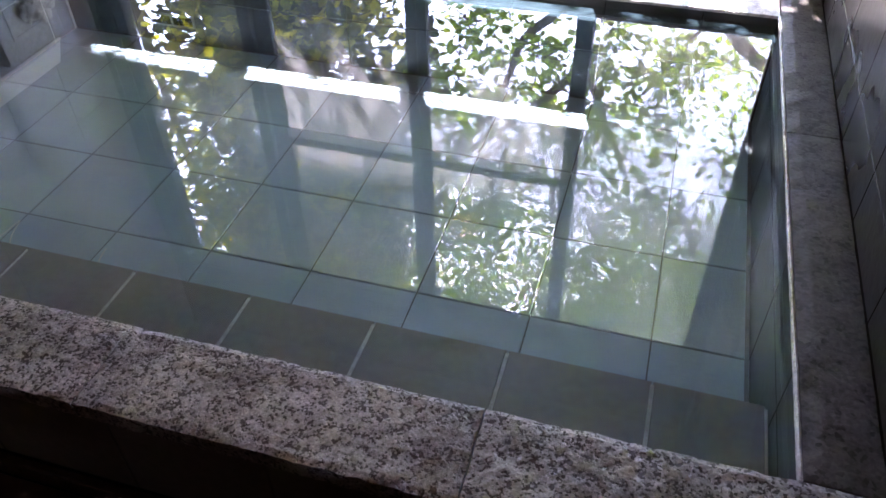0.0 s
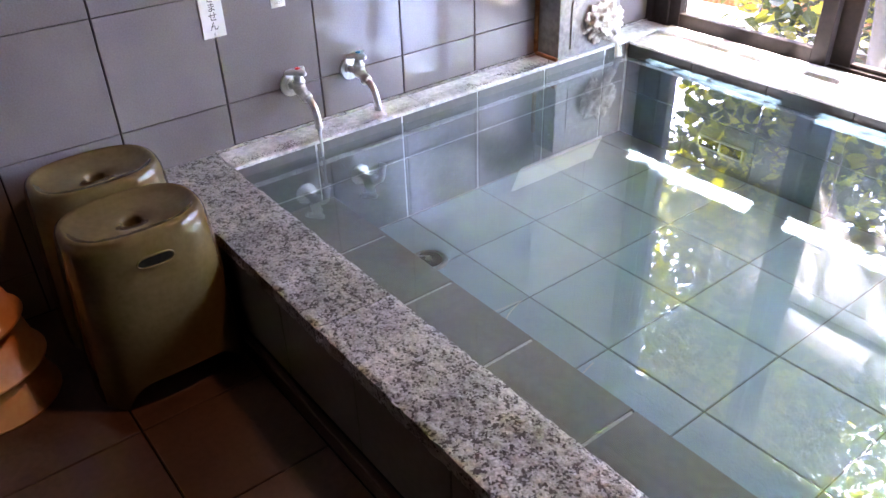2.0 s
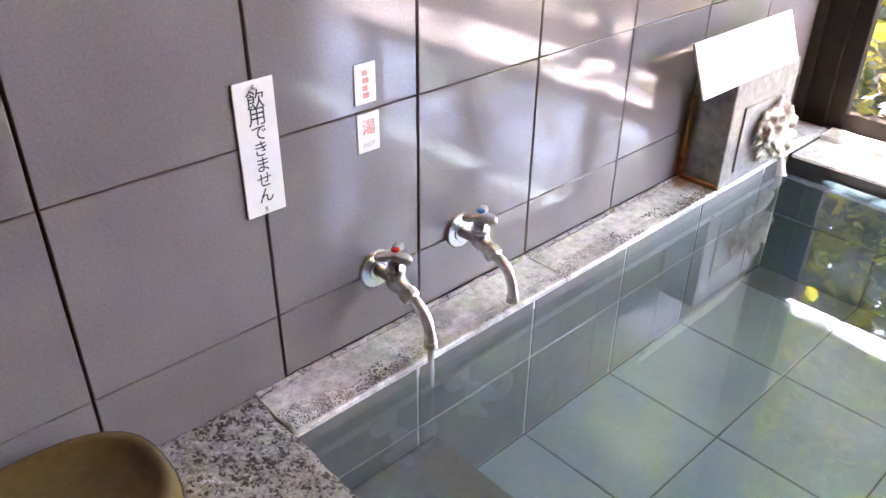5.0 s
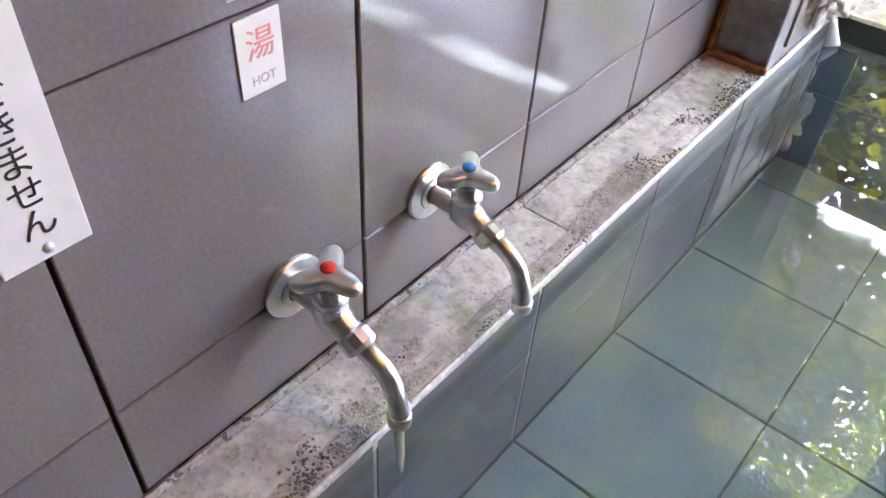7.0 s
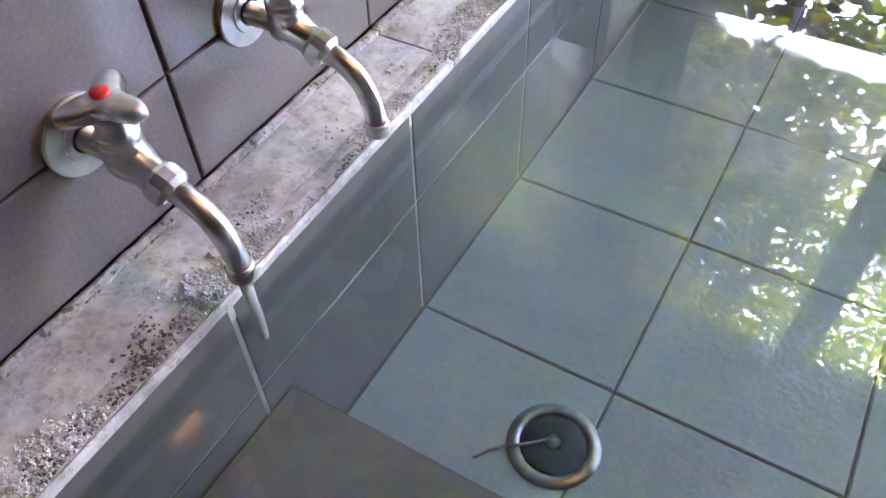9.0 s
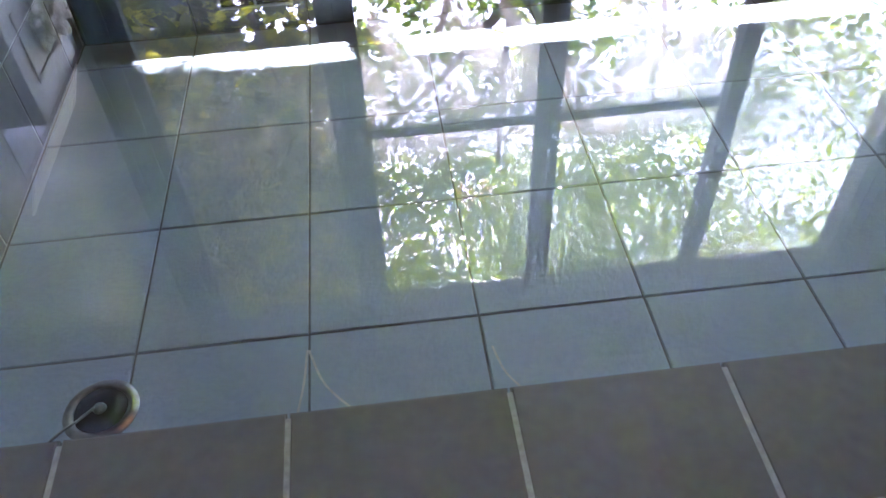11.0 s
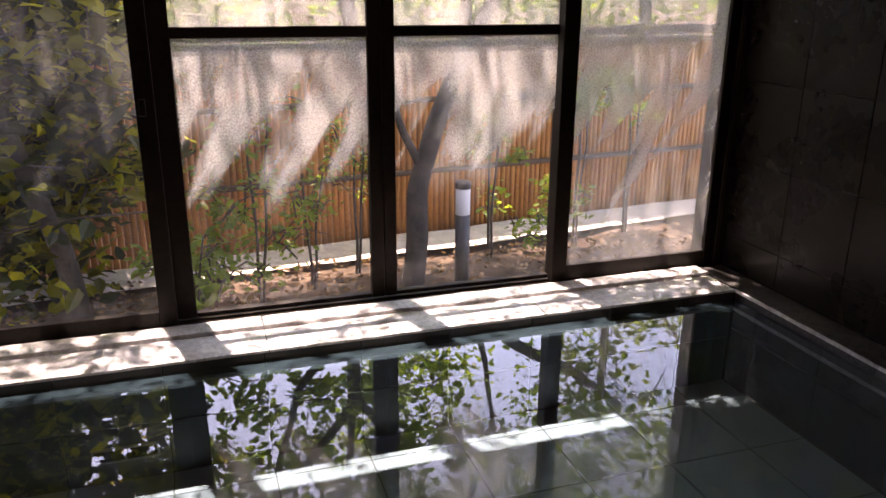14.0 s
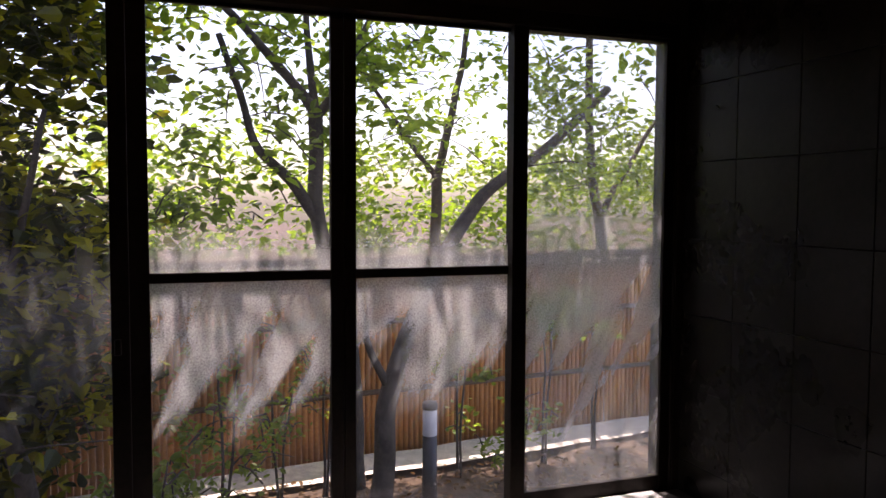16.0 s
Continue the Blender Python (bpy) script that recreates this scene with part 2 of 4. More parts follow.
M = {
    "wall_tile": mat("wall_tile", ((0.176, 0.158, 0.156), (0.240, 0.218, 0.216)), 0.06, 0, 3.5, 240, 0.018, 0.05, rough_var=0.045),
    # near-black base colour carries the east wall's shade
    "shaded_east_tile": mat("shaded_east_tile", ((0.008, 0.007, 0.006), (0.020, 0.017, 0.014)), 0.28, 0, 3, 40, 0.2, 0.07),
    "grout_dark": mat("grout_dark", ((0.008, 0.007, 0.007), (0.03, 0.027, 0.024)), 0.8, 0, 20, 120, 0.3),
    "grout_mid": mat("grout_mid", ((0.07, 0.08, 0.083), (0.125, 0.135, 0.14)), 0.8, 0, 20, 120, 0.3),
    # side tile with shade put into its colour, for the north and east sides
    "shaded_side": mat("shaded_side", ((0.028, 0.028, 0.026), (0.048, 0.048, 0.045)), 0.4, 0, 4, 50, 0.15, 0.06),
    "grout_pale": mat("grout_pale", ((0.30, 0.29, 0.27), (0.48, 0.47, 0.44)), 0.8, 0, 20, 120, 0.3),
    "bed_tile": mat("bed_tile", ((0.19, 0.25, 0.295), (0.25, 0.315, 0.365)), 0.5, 0, 5, 130, 0.5, 0.05),
    "step_tile": mat("step_tile", ((0.135, 0.122, 0.112), (0.178, 0.162, 0.148)), 0.5, 0, 5, 50, 0.15, 0.04),
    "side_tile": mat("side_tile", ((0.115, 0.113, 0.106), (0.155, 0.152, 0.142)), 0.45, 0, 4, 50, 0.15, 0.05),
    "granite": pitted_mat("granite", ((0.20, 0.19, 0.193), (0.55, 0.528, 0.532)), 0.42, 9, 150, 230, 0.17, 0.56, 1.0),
    # granite copy darkened in colour for the shade on the east ledge
    "shaded_granite": pitted_mat("shaded_granite", ((0.03, 0.027, 0.026), (0.09, 0.083, 0.08)), 0.45, 8, 120, 110, 0.4, 0.5, 0.5),
    "pitted_edge": pitted_mat("pitted_edge", ((0.20, 0.195, 0.195), (0.54, 0.525, 0.525)), 0.5, 11, 40, 250, 0.28, 0.47, 0.9),
    "crust": pitted_mat("crust", ((0.34, 0.335, 0.34), (0.74, 0.73, 0.735)), 0.32, 9, 55, 240, 0.5, 0.28, 0.6),
    "floor_tile": mat("floor_tile", ((0.065, 0.036, 0.026), (0.12, 0.062, 0.042)), 0.3, 0, 4, 60, 0.2, 0.12),
    # window wall's backlit shade, put into a near-black base colour
    "shaded_plaster": mat("shaded_plaster", ((0.012, 0.009, 0.007), (0.03, 0.022, 0.016)), 0.7, 0, 4, 40, 0.2),
    "plaster": mat("plaster", ((0.10, 0.095, 0.09), (0.15, 0.14, 0.13)), 0.8, 0, 3, 40, 0.2),
    "ceiling_wood": mat("ceiling_wood", ((0.10, 0.075, 0.05), (0.17, 0.13, 0.09)), 0.7, 0, 3, 40, 0.2),
    "frame": mat("frame", ((0.008, 0.006, 0.005), (0.022, 0.016, 0.012)), 0.55, 0, 5, 50, 0.1),
    "water": water_mat(),
    "glass_mid": glass_mat("glass_mid", 0.52, 0.55, 1.25),
    "glass_left": glass_mat("glass_left", 0.09, 0.55, 1.2, 0.012),
    "glass_right": glass_mat("glass_right", 0.28, 0.40, 1.35, 0.16),
    "chrome": mat("chrome", ((0.60, 0.60, 0.60), (0.82, 0.82, 0.82)), 0.33, 1.0, 20, 80, 0.05, rough_var=0.08),
    "drain_metal": mat("drain_metal", ((0.16, 0.165, 0.165), (0.26, 0.265, 0.265)), 0.3, 1.0, 20, 80, 0.05),
    "red": mat("red_plastic", ((0.7, 0.03, 0.02), (0.8, 0.05, 0.03)), 0.3, bump=0),
    "blue": mat("blue_plastic", ((0.02, 0.22, 0.5), (0.03, 0.28, 0.6)), 0.3, bump=0),
    "white": mat("white_plastic", ((0.76, 0.76, 0.75), (0.84, 0.84, 0.83)), 0.35, 0, 8, 60, 0.03),
    "ink": mat("black_ink", ((0.02, 0.02, 0.02), (0.04, 0.04, 0.04)), 0.6, bump=0),
    "red_ink": mat("red_ink", ((0.72, 0.26, 0.25), (0.78, 0.34, 0.32)), 0.6, bump=0),
    "grey_ink": mat("grey_ink", ((0.45, 0.43, 0.44), (0.55, 0.53, 0.54)), 0.6, bump=0),
    "olive": mat("olive_plastic", ((0.105, 0.069, 0.025), (0.145, 0.099, 0.038)), 0.12, 0, 5, 70, 0.08, rough_var=0.08),
    "hole": mat("hole_dark", ((0.01, 0.01, 0.008), (0.02, 0.018, 0.012)), 0.8, bump=0),
    "orange": mat("orange_plastic", ((0.80, 0.29, 0.065), (0.88, 0.39, 0.12)), 0.35, 0, 8, 60, 0.08),
    "rubber": mat("black_rubber", ((0.004, 0.005, 0.005), (0.010, 0.011, 0.011)), 0.5, bump=0.05),
    "box_stone": mat("box_stone", ((0.16, 0.155, 0.15), (0.36, 0.35, 0.33)), 0.35, 0, 6, 45, 0.25),
    "grit": mat("wet_grit", ((0.07, 0.067, 0.066), (0.30, 0.29, 0.285)), 0.3, 0, 40, 150, 0.3, 0.4, True),
    "rust": mat("rust", ((0.15, 0.06, 0.02), (0.36, 0.17, 0.07)), 0.8, 0, 15, 60, 0.5),
    "scale": mat("lime_scale", ((0.35, 0.31, 0.26), (0.75, 0.72, 0.66)), 0.6, 0, 25, 90, 0.8),
    "bark": mat("bark", ((0.035, 0.028, 0.022), (0.10, 0.08, 0.062)), 0.9, 0, 12, 60, 0.9),
    "soil": mat("leaf_litter", ((0.025, 0.016, 0.010), (0.12, 0.075, 0.045)), 0.95, 0, 5, 30, 1.0),
    "gravel": mat("pale_gravel", ((0.48, 0.43, 0.36), (0.74, 0.68, 0.58)), 0.9, 0, 14, 60, 1.0),
    "slat": mat("bamboo_slat", ((0.36, 0.135, 0.03), (0.55, 0.24, 0.06)), 0.6, 0, 3, 40, 0.3, 0.2),
    "rail": mat("fence_rail", ((0.06, 0.035, 0.02), (0.11, 0.065, 0.035)), 0.8, 0, 5, 40, 0.4),
    "bollard": mat("bollard_black", ((0.02, 0.02, 0.02), (0.035, 0.035, 0.035)), 0.5, bump=0.05),
    "leaf": leaf_mat("leaf_green", (0.06, 0.11, 0.015), (0.16, 0.23, 0.04), (2.4, 2.3, 1.0)),
    # evergreen: some leaves coloured bright yellow-green as if sunlit, the rest deepened
    "leaf_dark_sunlit": leaf_mat("leaf_dark_sunlit", (0.015, 0.026, 0.005), (0.27, 0.29, 0.02), (2.4, 2.0, 0.6), 0.4),
    "stream": None,
}
for key in ("shaded_east_tile", "grout_dark", "frame", "rubber"):
    M[key].node_tree.nodes["Principled BSDF"].inputs["Specular IOR Level"].default_value = 0.2
M["hole"].node_tree.nodes["Principled BSDF"].inputs["Specular IOR Level"].default_value = 0.0
sm = bpy.data.materials.new("running_water")
sm.use_nodes = True
sp = sm.node_tree.nodes["Principled BSDF"]
sp.inputs["Base Color"].default_value = (0.9, 0.95, 0.97, 1)
sp.inputs["Roughness"].default_value = 0.06
sp.inputs["IOR"].default_value = 1.33
sp.inputs["Transmission Weight"].default_value = 0.45
M["stream"] = sm


# ---- building blocks ----
def part(name, bm, material, parent=None, label="", smooth=False):
    me = bpy.data.meshes.new(name)
    bm.to_mesh(me)
    bm.free()
    if smooth:
        for p in me.polygons:
            p.use_smooth = True
    me.materials.append(M[material] if isinstance(material, str) else material)
    ob = new(name, me)
    if parent is not None:
        ob.parent = parent
        ob.matrix_parent_inverse = Matrix.Translation(-Vector(parent.matrix_basis.translation)) if parent.type == "EMPTY" else Matrix()
    if label:
        ob["label"] = label
    return ob


def thing(name, at, label, category, group="", kind=""):
    ob = new(name)
    ob.empty_display_size = 0.05
    ob.location = at
    return tagged(ob, label, category, group, kind)


def box(x0, x1, y0, y1, z0, z1, bevel=0.0, bm=None):
    own = bmesh.new()
    r = bmesh.ops.create_cube(own, size=1.0)
    for v in r["verts"]:
        v.co = Vector(((x0 + x1) / 2 + v.co.x * (x1 - x0), (y0 + y1) / 2 + v.co.y * (y1 - y0), (z0 + z1) / 2 + v.co.z * (z1 - z0)))
    if bevel:
        bmesh.ops.bevel(own, geom=own.edges[:], offset=bevel, segments=2, affect="EDGES", profile=0.5)
    if bm is None:
        return own
    tmp = bpy.data.meshes.new("tmp")
    own.to_mesh(tmp)
    own.free()
    bm.from_mesh(tmp)
    bpy.data.meshes.remove(tmp)
    return bm


def tube(pts, radii, sides=10, bm=None, cap=True):
    """A tapered pipe along points."""
    bm = bm or bmesh.new()
    pts = [Vector(p) for p in pts]
    rings = []
    side = None
    for i, p in enumerate(pts):
        d = (pts[min(i + 1, len(pts) - 1)] - pts[max(i - 1, 0)]).normalized()
        if side is None:
            side = d.orthogonal().normalized()
        side = (side - d * side.dot(d)).normalized()
        up = d.cross(side)
        r = radii[i] if not isinstance(radii, (int, float)) else radii
        rings.append([bm.verts.new(p + (side * math.cos(a) + up * math.sin(a)) * r) for a in [2 * math.pi * k / sides for k in range(sides)]])
    for a, b in zip(rings, rings[1:]):
        for k in range(sides):
            bm.faces.new((a[k], a[(k + 1) % sides], b[(k + 1) % sides], b[k]))
    if cap:
        bm.faces.new(rings[0][::-1])
        bm.faces.new(rings[-1])
    return bm


def spline(pts, n=8):
    """A smooth line through points."""
    pts = [Vector(p) for p in pts]
    out = []
    for i in range(len(pts) - 1):
        a, b, c, d = pts[max(i - 1, 0)], pts[i], pts[i + 1], pts[min(i + 2, len(pts) - 1)]
        for k in range(n):
            t = k / n
            out.append(0.5 * ((2 * b) + (c - a) * t + (2 * a - 5 * b + 4 * c - d) * t * t + (3 * b - a - 3 * c + d) * t ** 3))
    return out + [pts[-1]]


def lathe(profile, centre=(0, 0, 0), axis="Z", n=28, sx=1.0, sy=1.0, bm=None):
    bm = bm or bmesh.new()
    rings = []
    for r, h in profile:
        ring = []
        for k in range(n):
            a = 2 * math.pi * k / n
            p = Vector((r * math.cos(a) * sx, r * math.sin(a) * sy, h))
            if axis == "X":
                p = Vector((p.z, p.x, p.y))
            ring.append(bm.verts.new(p + Vector(centre)))
        rings.append(ring)
    for a, b in zip(rings, rings[1:]):
        for k in range(n):
            bm.faces.new((a[k], a[(k + 1) % n], b[(k + 1) % n], b[k]))
    return bm


TILE_MESHES = {}


def tile(name, parent, origin, u, v, w, h, material, depth=0.008, chamfer=0.0015):
    """One chamfered tile; alike tiles share their mesh. u, v: its sides' directions; it stands proud along u x v."""
    key = (round(w, 3), round(h, 3), material, tuple(u), tuple(v), depth)
    if key not in TILE_MESHES:
        u_, v_ = Vector(u), Vector(v)
        nrm = u_.cross(v_)
        c = chamfer

        def ring(i, d):
            return [u_ * a + v_ * b + nrm * d for a, b in ((i, i), (w - i, i), (w - i, h - i), (i, h - i))]
        vs = ring(0, 0) + ring(0, depth - c) + ring(c, depth)
        fs = [(8, 9, 10, 11)] + [(4 * k + i, 4 * k + (i + 1) % 4, 4 * k + 4 + (i + 1) % 4, 4 * k + 4 + i) for k in (0, 1) for i in range(4)]
        me = bpy.data.meshes.new(name)
        me.from_pydata([tuple(x) for x in vs], [], fs)
        me.materials.append(M[material])
        TILE_MESHES[key] = me
    ob = new(name, TILE_MESHES[key])
    ob.location = origin
    ob.parent = parent
    if parent.type == "EMPTY":
        ob.matrix_parent_inverse = Matrix.Translation(-Vector(parent.matrix_basis.translation))
    return ob


def spans(start, step, lo, hi):
    """Cuts lo..hi at start + k * step."""
    k0 = math.ceil((lo - start) / step - 1e-6)
    cuts = [lo] + [start + k * step for k in range(k0, k0 + 200) if lo + 0.01 < start + k * step < hi - 0.01] + [hi]
    return list(zip(cuts, cuts[1:]))


# ---- the room ----
def structure(name, bm, material, label, category):
    return tagged(part(name, bm, material), label, category, kind="structure")


wall_west = structure("wall_west", box(-0.14, -0.008, SOUTH, 2.02, GROUND, 2.62), "grout_dark", "grey-mauve glazed tile wall with dark upright joints", "wall")
# grout as dark as the shade-coloured tiles, so joints hardly show
wall_east = structure("wall_east", box(EAST + 0.008, EAST + 0.14, SOUTH, 2.02, GROUND, 2.62), "grout_dark", "tiled wall beside the bath, its shade put into a near-black colour", "wall")
wall_south = structure("wall_south", box(-0.14, EAST + 0.14, SOUTH - 0.14, SOUTH, GROUND, 2.62), "plaster", "plain grey plastered wall behind the bather", "wall")
wb = box(-0.008, EAST + 0.008, 1.80, 1.925, GROUND, 0.262)
box(-0.008, EAST + 0.008, 1.80, 1.925, HEAD + 0.06, 2.62, 0, wb)
box(-0.008, 0.03, 1.80, 1.925, 0.262, HEAD + 0.06, 0, wb)
box(EAST - 0.03, EAST + 0.008, 1.80, 1.925, 0.262, HEAD + 0.06, 0, wb)
wall_north = structure("wall_north", wb, "shaded_plaster", "window wall darkened in colour as backlit, with a wide opening over the bath", "wall")
ceiling = structure("ceiling", box(-0.14, EAST + 0.14, SOUTH - 0.14, 2.02, 2.622, 2.74), "ceiling_wood", "dim brown boarded ceiling", "ceiling")
floor = structure("floor", box(-0.008, EAST + 0.008, SOUTH, -0.235, -0.12, -0.008), "grout_dark", "wet dark reddish-brown tiled floor", "floor")

# ---- window ----
window = thing("window_1", (1.43, 1.86, 0.30), "four-light sliding window in dark brown frames over the bath", "window", kind="structure")
part("window_sill", box(0.03, EAST - 0.03, 1.802, 1.93, 0.2622, 0.292, 0.004), "frame", window)
part("window_head", box(0.03, EAST - 0.03, 1.802, 1.93, HEAD, HEAD + 0.06, 0.004), "frame", window)
part("window_jamb", box(0.03, 0.10, 1.802, 1.93, 0.292, HEAD, 0.004), "frame", window)
part("window_jamb", box(2.80, EAST - 0.03, 1.802, 1.93, 0.292, HEAD, 0.004), "frame", window)
part("track", box(0.10, 2.80, 1.845, 1.853, 0.292, 0.302), "frame", window)


def sash(x0, x1, y, bottom, stile_l, stile_r, bar, pane, top=HEAD):
    f = part("sash", box(x0, x0 + stile_l, y - 0.017, y + 0.017, 0.300, top, 0.003), "frame", window, "dark brown sliding sash")
    part("stile", box(x1 - stile_r, x1, y - 0.017, y + 0.017, 0.300, top, 0.003), "frame", f)
    part("bottom_rail", box(x0 + stile_l, x1 - stile_r, y - 0.015, y + 0.015, 0.300, bottom, 0.003), "frame", f)
    part("top_rail", box(x0 + stile_l, x1 - stile_r, y - 0.015, y + 0.015, top - 0.012, top, 0.003), "frame", f)
    if bar:
        part("glazing_bar", box(x0 + stile_l, x1 - stile_r, y - 0.012, y + 0.012, bar - 0.017, bar + 0.017, 0.003), "frame", f)
    g = part("pane", box(x0 + stile_l, x1 - stile_r, y - 0.002, y + 0.002, bottom, top - 0.012), pane, f, "clear pane with a dirty film and painted slanting patches of sunlight")
    g.visible_shadow = False
    return f


sash(0.10, 0.76, 1.828, 0.352, 0.05, 0.055, 0, "glass_left")
sash(2.09, 2.80, 1.828, 0.360, 0.06, 0.045, 0, "glass_right")
sash(0.735, 1.462, 1.878, 0.315, 0.085, 0.045, 1.213, "glass_mid")
sash(1.464, 2.15, 1.878, 0.315, 0.043, 0.05, 1.213, "glass_mid")
part("latch", box(0.715, 0.735, 1.79, 1.811, 0.98, 1.03, 0.004), "frame", window, "small dark finger latch")

# ---- the bath ----
bath = thing("stone_bath", (1.4, 0.7, -0.12), "sunken bath of grey tiles with a speckled granite rim", "bath", kind="structure")
part("bath_body", box(-0.008, EAST + 0.008, -0.06, 1.80, -0.20, BED - 0.0025), "grout_mid", bath)
part("step_body", box(0.12, 2.72, -0.07, 0.227, BED - 0.008, STEP - 0.0015), "grout_pale", bath)
part("west_side", box(-0.008, 0.1105, -0.07, 1.80, BED - 0.008, 0.262), "grout_pale", bath)
# dark grout in place of pale: shade of these two sides put into colour
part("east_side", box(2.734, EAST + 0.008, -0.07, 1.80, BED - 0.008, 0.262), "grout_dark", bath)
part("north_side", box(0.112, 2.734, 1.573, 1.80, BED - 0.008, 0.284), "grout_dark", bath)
part("south_side", box(-0.008, EAST + 0.008, -0.232, -0.077, -0.20, 0.262), "grout_dark", bath)


def slab(name, x0, x1, y0, y1, z0, z1, material, rough=0.0025, step=0.03):
    """A stone slab with a worn, uneven top and edges."""
    bm = bmesh.new()
    nx, ny = max(2, round((x1 - x0) / step)), max(2, round((y1 - y0) / step))
    grid = [[None] * (ny + 1) for _ in range(nx + 1)]
    low = {}
    for i in range(nx + 1):
        for j in range(ny + 1):
            x, y = x0 + (x1 - x0) * i / nx, y0 + (y1 - y0) * j / ny
            e = i in (0, nx) or j in (0, ny)
            wob = (noise.noise((x * 23, y * 23, 3)) + 0.6 * noise.noise((x * 95, y * 95, 5))) * rough
            off = noise.noise((x * 37, y * 37, 9)) * rough
            dx = (off if j not in (0, ny) else 0) if i in (0, nx) else 0
            dy = off if j in (0, ny) else 0
            grid[i][j] = bm.verts.new((x + dx * 0.6, y + dy, z1 + wob - (0.003 if e else 0)))
            if e:
                low[i, j] = bm.verts.new((x + dx * 0.6, y + dy, z0))
    for i in range(nx):
        for j in range(ny):
            bm.faces.new((grid[i][j], grid[i + 1][j], grid[i + 1][j + 1], grid[i][j + 1]))
    for i in range(nx):
        bm.faces.new((low[i, 0], low[i + 1, 0], grid[i + 1][0], grid[i][0]))
        bm.faces.new((grid[i][ny], grid[i + 1][ny], low[i + 1, ny], low[i, ny]))
    for j in range(ny):
        bm.faces.new((grid[0][j], grid[0][j + 1], low[0, j + 1], low[0, j]))
        bm.faces.new((low[nx, j], low[nx, j + 1], grid[nx][j + 1], grid[nx][j]))
    return part(name, bm, material, bath)


for x0, x1 in ((0.0, 0.878), (0.881, 1.55), (1.553, 2.222), (2.225, EAST)):
    slab("rim_stone", x0, x1, -0.245, -0.064, 0.262, RIM, "granite", 0.0032, 0.011)
for y0, y1 in ((-0.061, 0.60), (0.603, 1.19), (1.193, 1.80)):
    slab("wall_ledge_stone", 0.0, 0.086, y0, y1, 0.262, RIM, "crust", 0.002, 0.02)
    slab("ledge_edge", 0.0862, 0.1105, y0, y1, 0.262, RIM - 0.001, "crust", 0.004, 0.012)
    slab("ledge_lip", 0.1108, 0.117, y0, y1, 0.2865, RIM - 0.002, "crust", 0.0015, 0.02)
    slab("joint_bead", 0.0, 0.011, y0, y1, RIM - 0.004, RIM + 0.006, "pitted_edge", 0.003, 0.011)
for y0, y1 in ((-0.061, 0.915), (0.918, 1.80)):
    slab("ledge_lip", 2.7125, 2.7196, y0, min(y1, 1.553), 0.2865, RIM - 0.001, "crust", 0.0015, 0.02)
    slab("east_ledge_stone", 2.72, EAST, y0, y1, 0.262, RIM, "shaded_granite", 0.002)
for x0, x1 in ((0.129, 1.02), (1.023, 1.95), (1.953, 2.717)):
    slab("window_ledge_stone", x0, x1, 1.556, 1.715, 0.2845, RIM - 0.004, "crust", 0.002)
    slab("window_ledge_stone", x0, x1, 1.722, 1.80, 0.2845, RIM + 0.008, "crust", 0.002)

XS, YS = spans(0.41, 0.2985, 0.114, 2.718), spans(0.51, 0.31, 0.235, 1.563)
for x0, x1 in XS:
    for y0, y1 in YS:
        tile("bed_tile", bath, (x0 + 0.002, y0 + 0.002, BED - 0.008), (1, 0, 0), (0, 1, 0), x1 - x0 - 0.004, y1 - y0 - 0.004, "bed_tile")
    tile("step_tile", bath, (x0 + 0.004, -0.064, STEP - 0.008), (1, 0, 0), (0, 1, 0), x1 - x0 - 0.008, 0.297, "step_tile", 0.0085)
    tile("step_riser", bath, (x0 + 0.002, 0.227, BED), (1, 0, 0), (0, 0, 1), x1 - x0 - 0.004, STEP - BED - 0.004, "side_tile", -0.008)
    for z0, z1 in ((BED, 0.098), (0.101, 0.283)):
        tile("side_tile", bath, (x0 + 0.002, 1.573, z0), (1, 0, 0), (0, 0, 1), x1 - x0 - 0.004, z1 - z0, "shaded_side")
for y0, y1 in spans(0.51, 0.31, -0.06, 1.563):
    for z0, z1 in ((BED, 0.135), (0.138, 0.26)):
        tile("side_tile", bath, (0.104, y0 + 0.0015, z0), (0, 1, 0), (0, 0, 1), y1 - y0 - 0.005, (z1 if z1 < 0.2 else 0.286) - z0, "side_tile")
        tile("side_tile", bath, (2.734, y0 + 0.0015, z0), (0, 0, 1), (0, 1, 0), z1 - z0, y1 - y0 - 0.003, "shaded_side")
for x0, x1 in spans(0.40, TILE, 0.0, EAST):
    tile("apron_tile", bath, (x0 + 0.0015, -0.232, 0.045), (1, 0, 0), (0, 0, 1), x1 - x0 - 0.003, 0.215, "step_tile")
part("foot_strip", box(0.0, EAST, -0.262, -0.2405, -0.008, 0.042, 0.006), "floor_tile", bath, "reddish-brown rounded skirting strip")

wbm = bmesh.new()
bmesh.ops.create_grid(wbm, x_segments=2, y_segments=2, size=0.5)
for v in wbm.verts:
    v.co = Vector((0.108 + (v.co.x + 0.5) * 2.622, -0.068 + (v.co.y + 0.5) * 1.634, WATER))
bmesh.ops.recalc_face_normals(wbm, faces=wbm.faces[:])
wbm.normal_update()
if wbm.faces[:][0].normal.z < 0:
    bmesh.ops.reverse_faces(wbm, faces=wbm.faces[:])
tagged(part("water", wbm, "water"), "still, faintly cloudy hot-spring water filling the bath", "water", kind="structure")

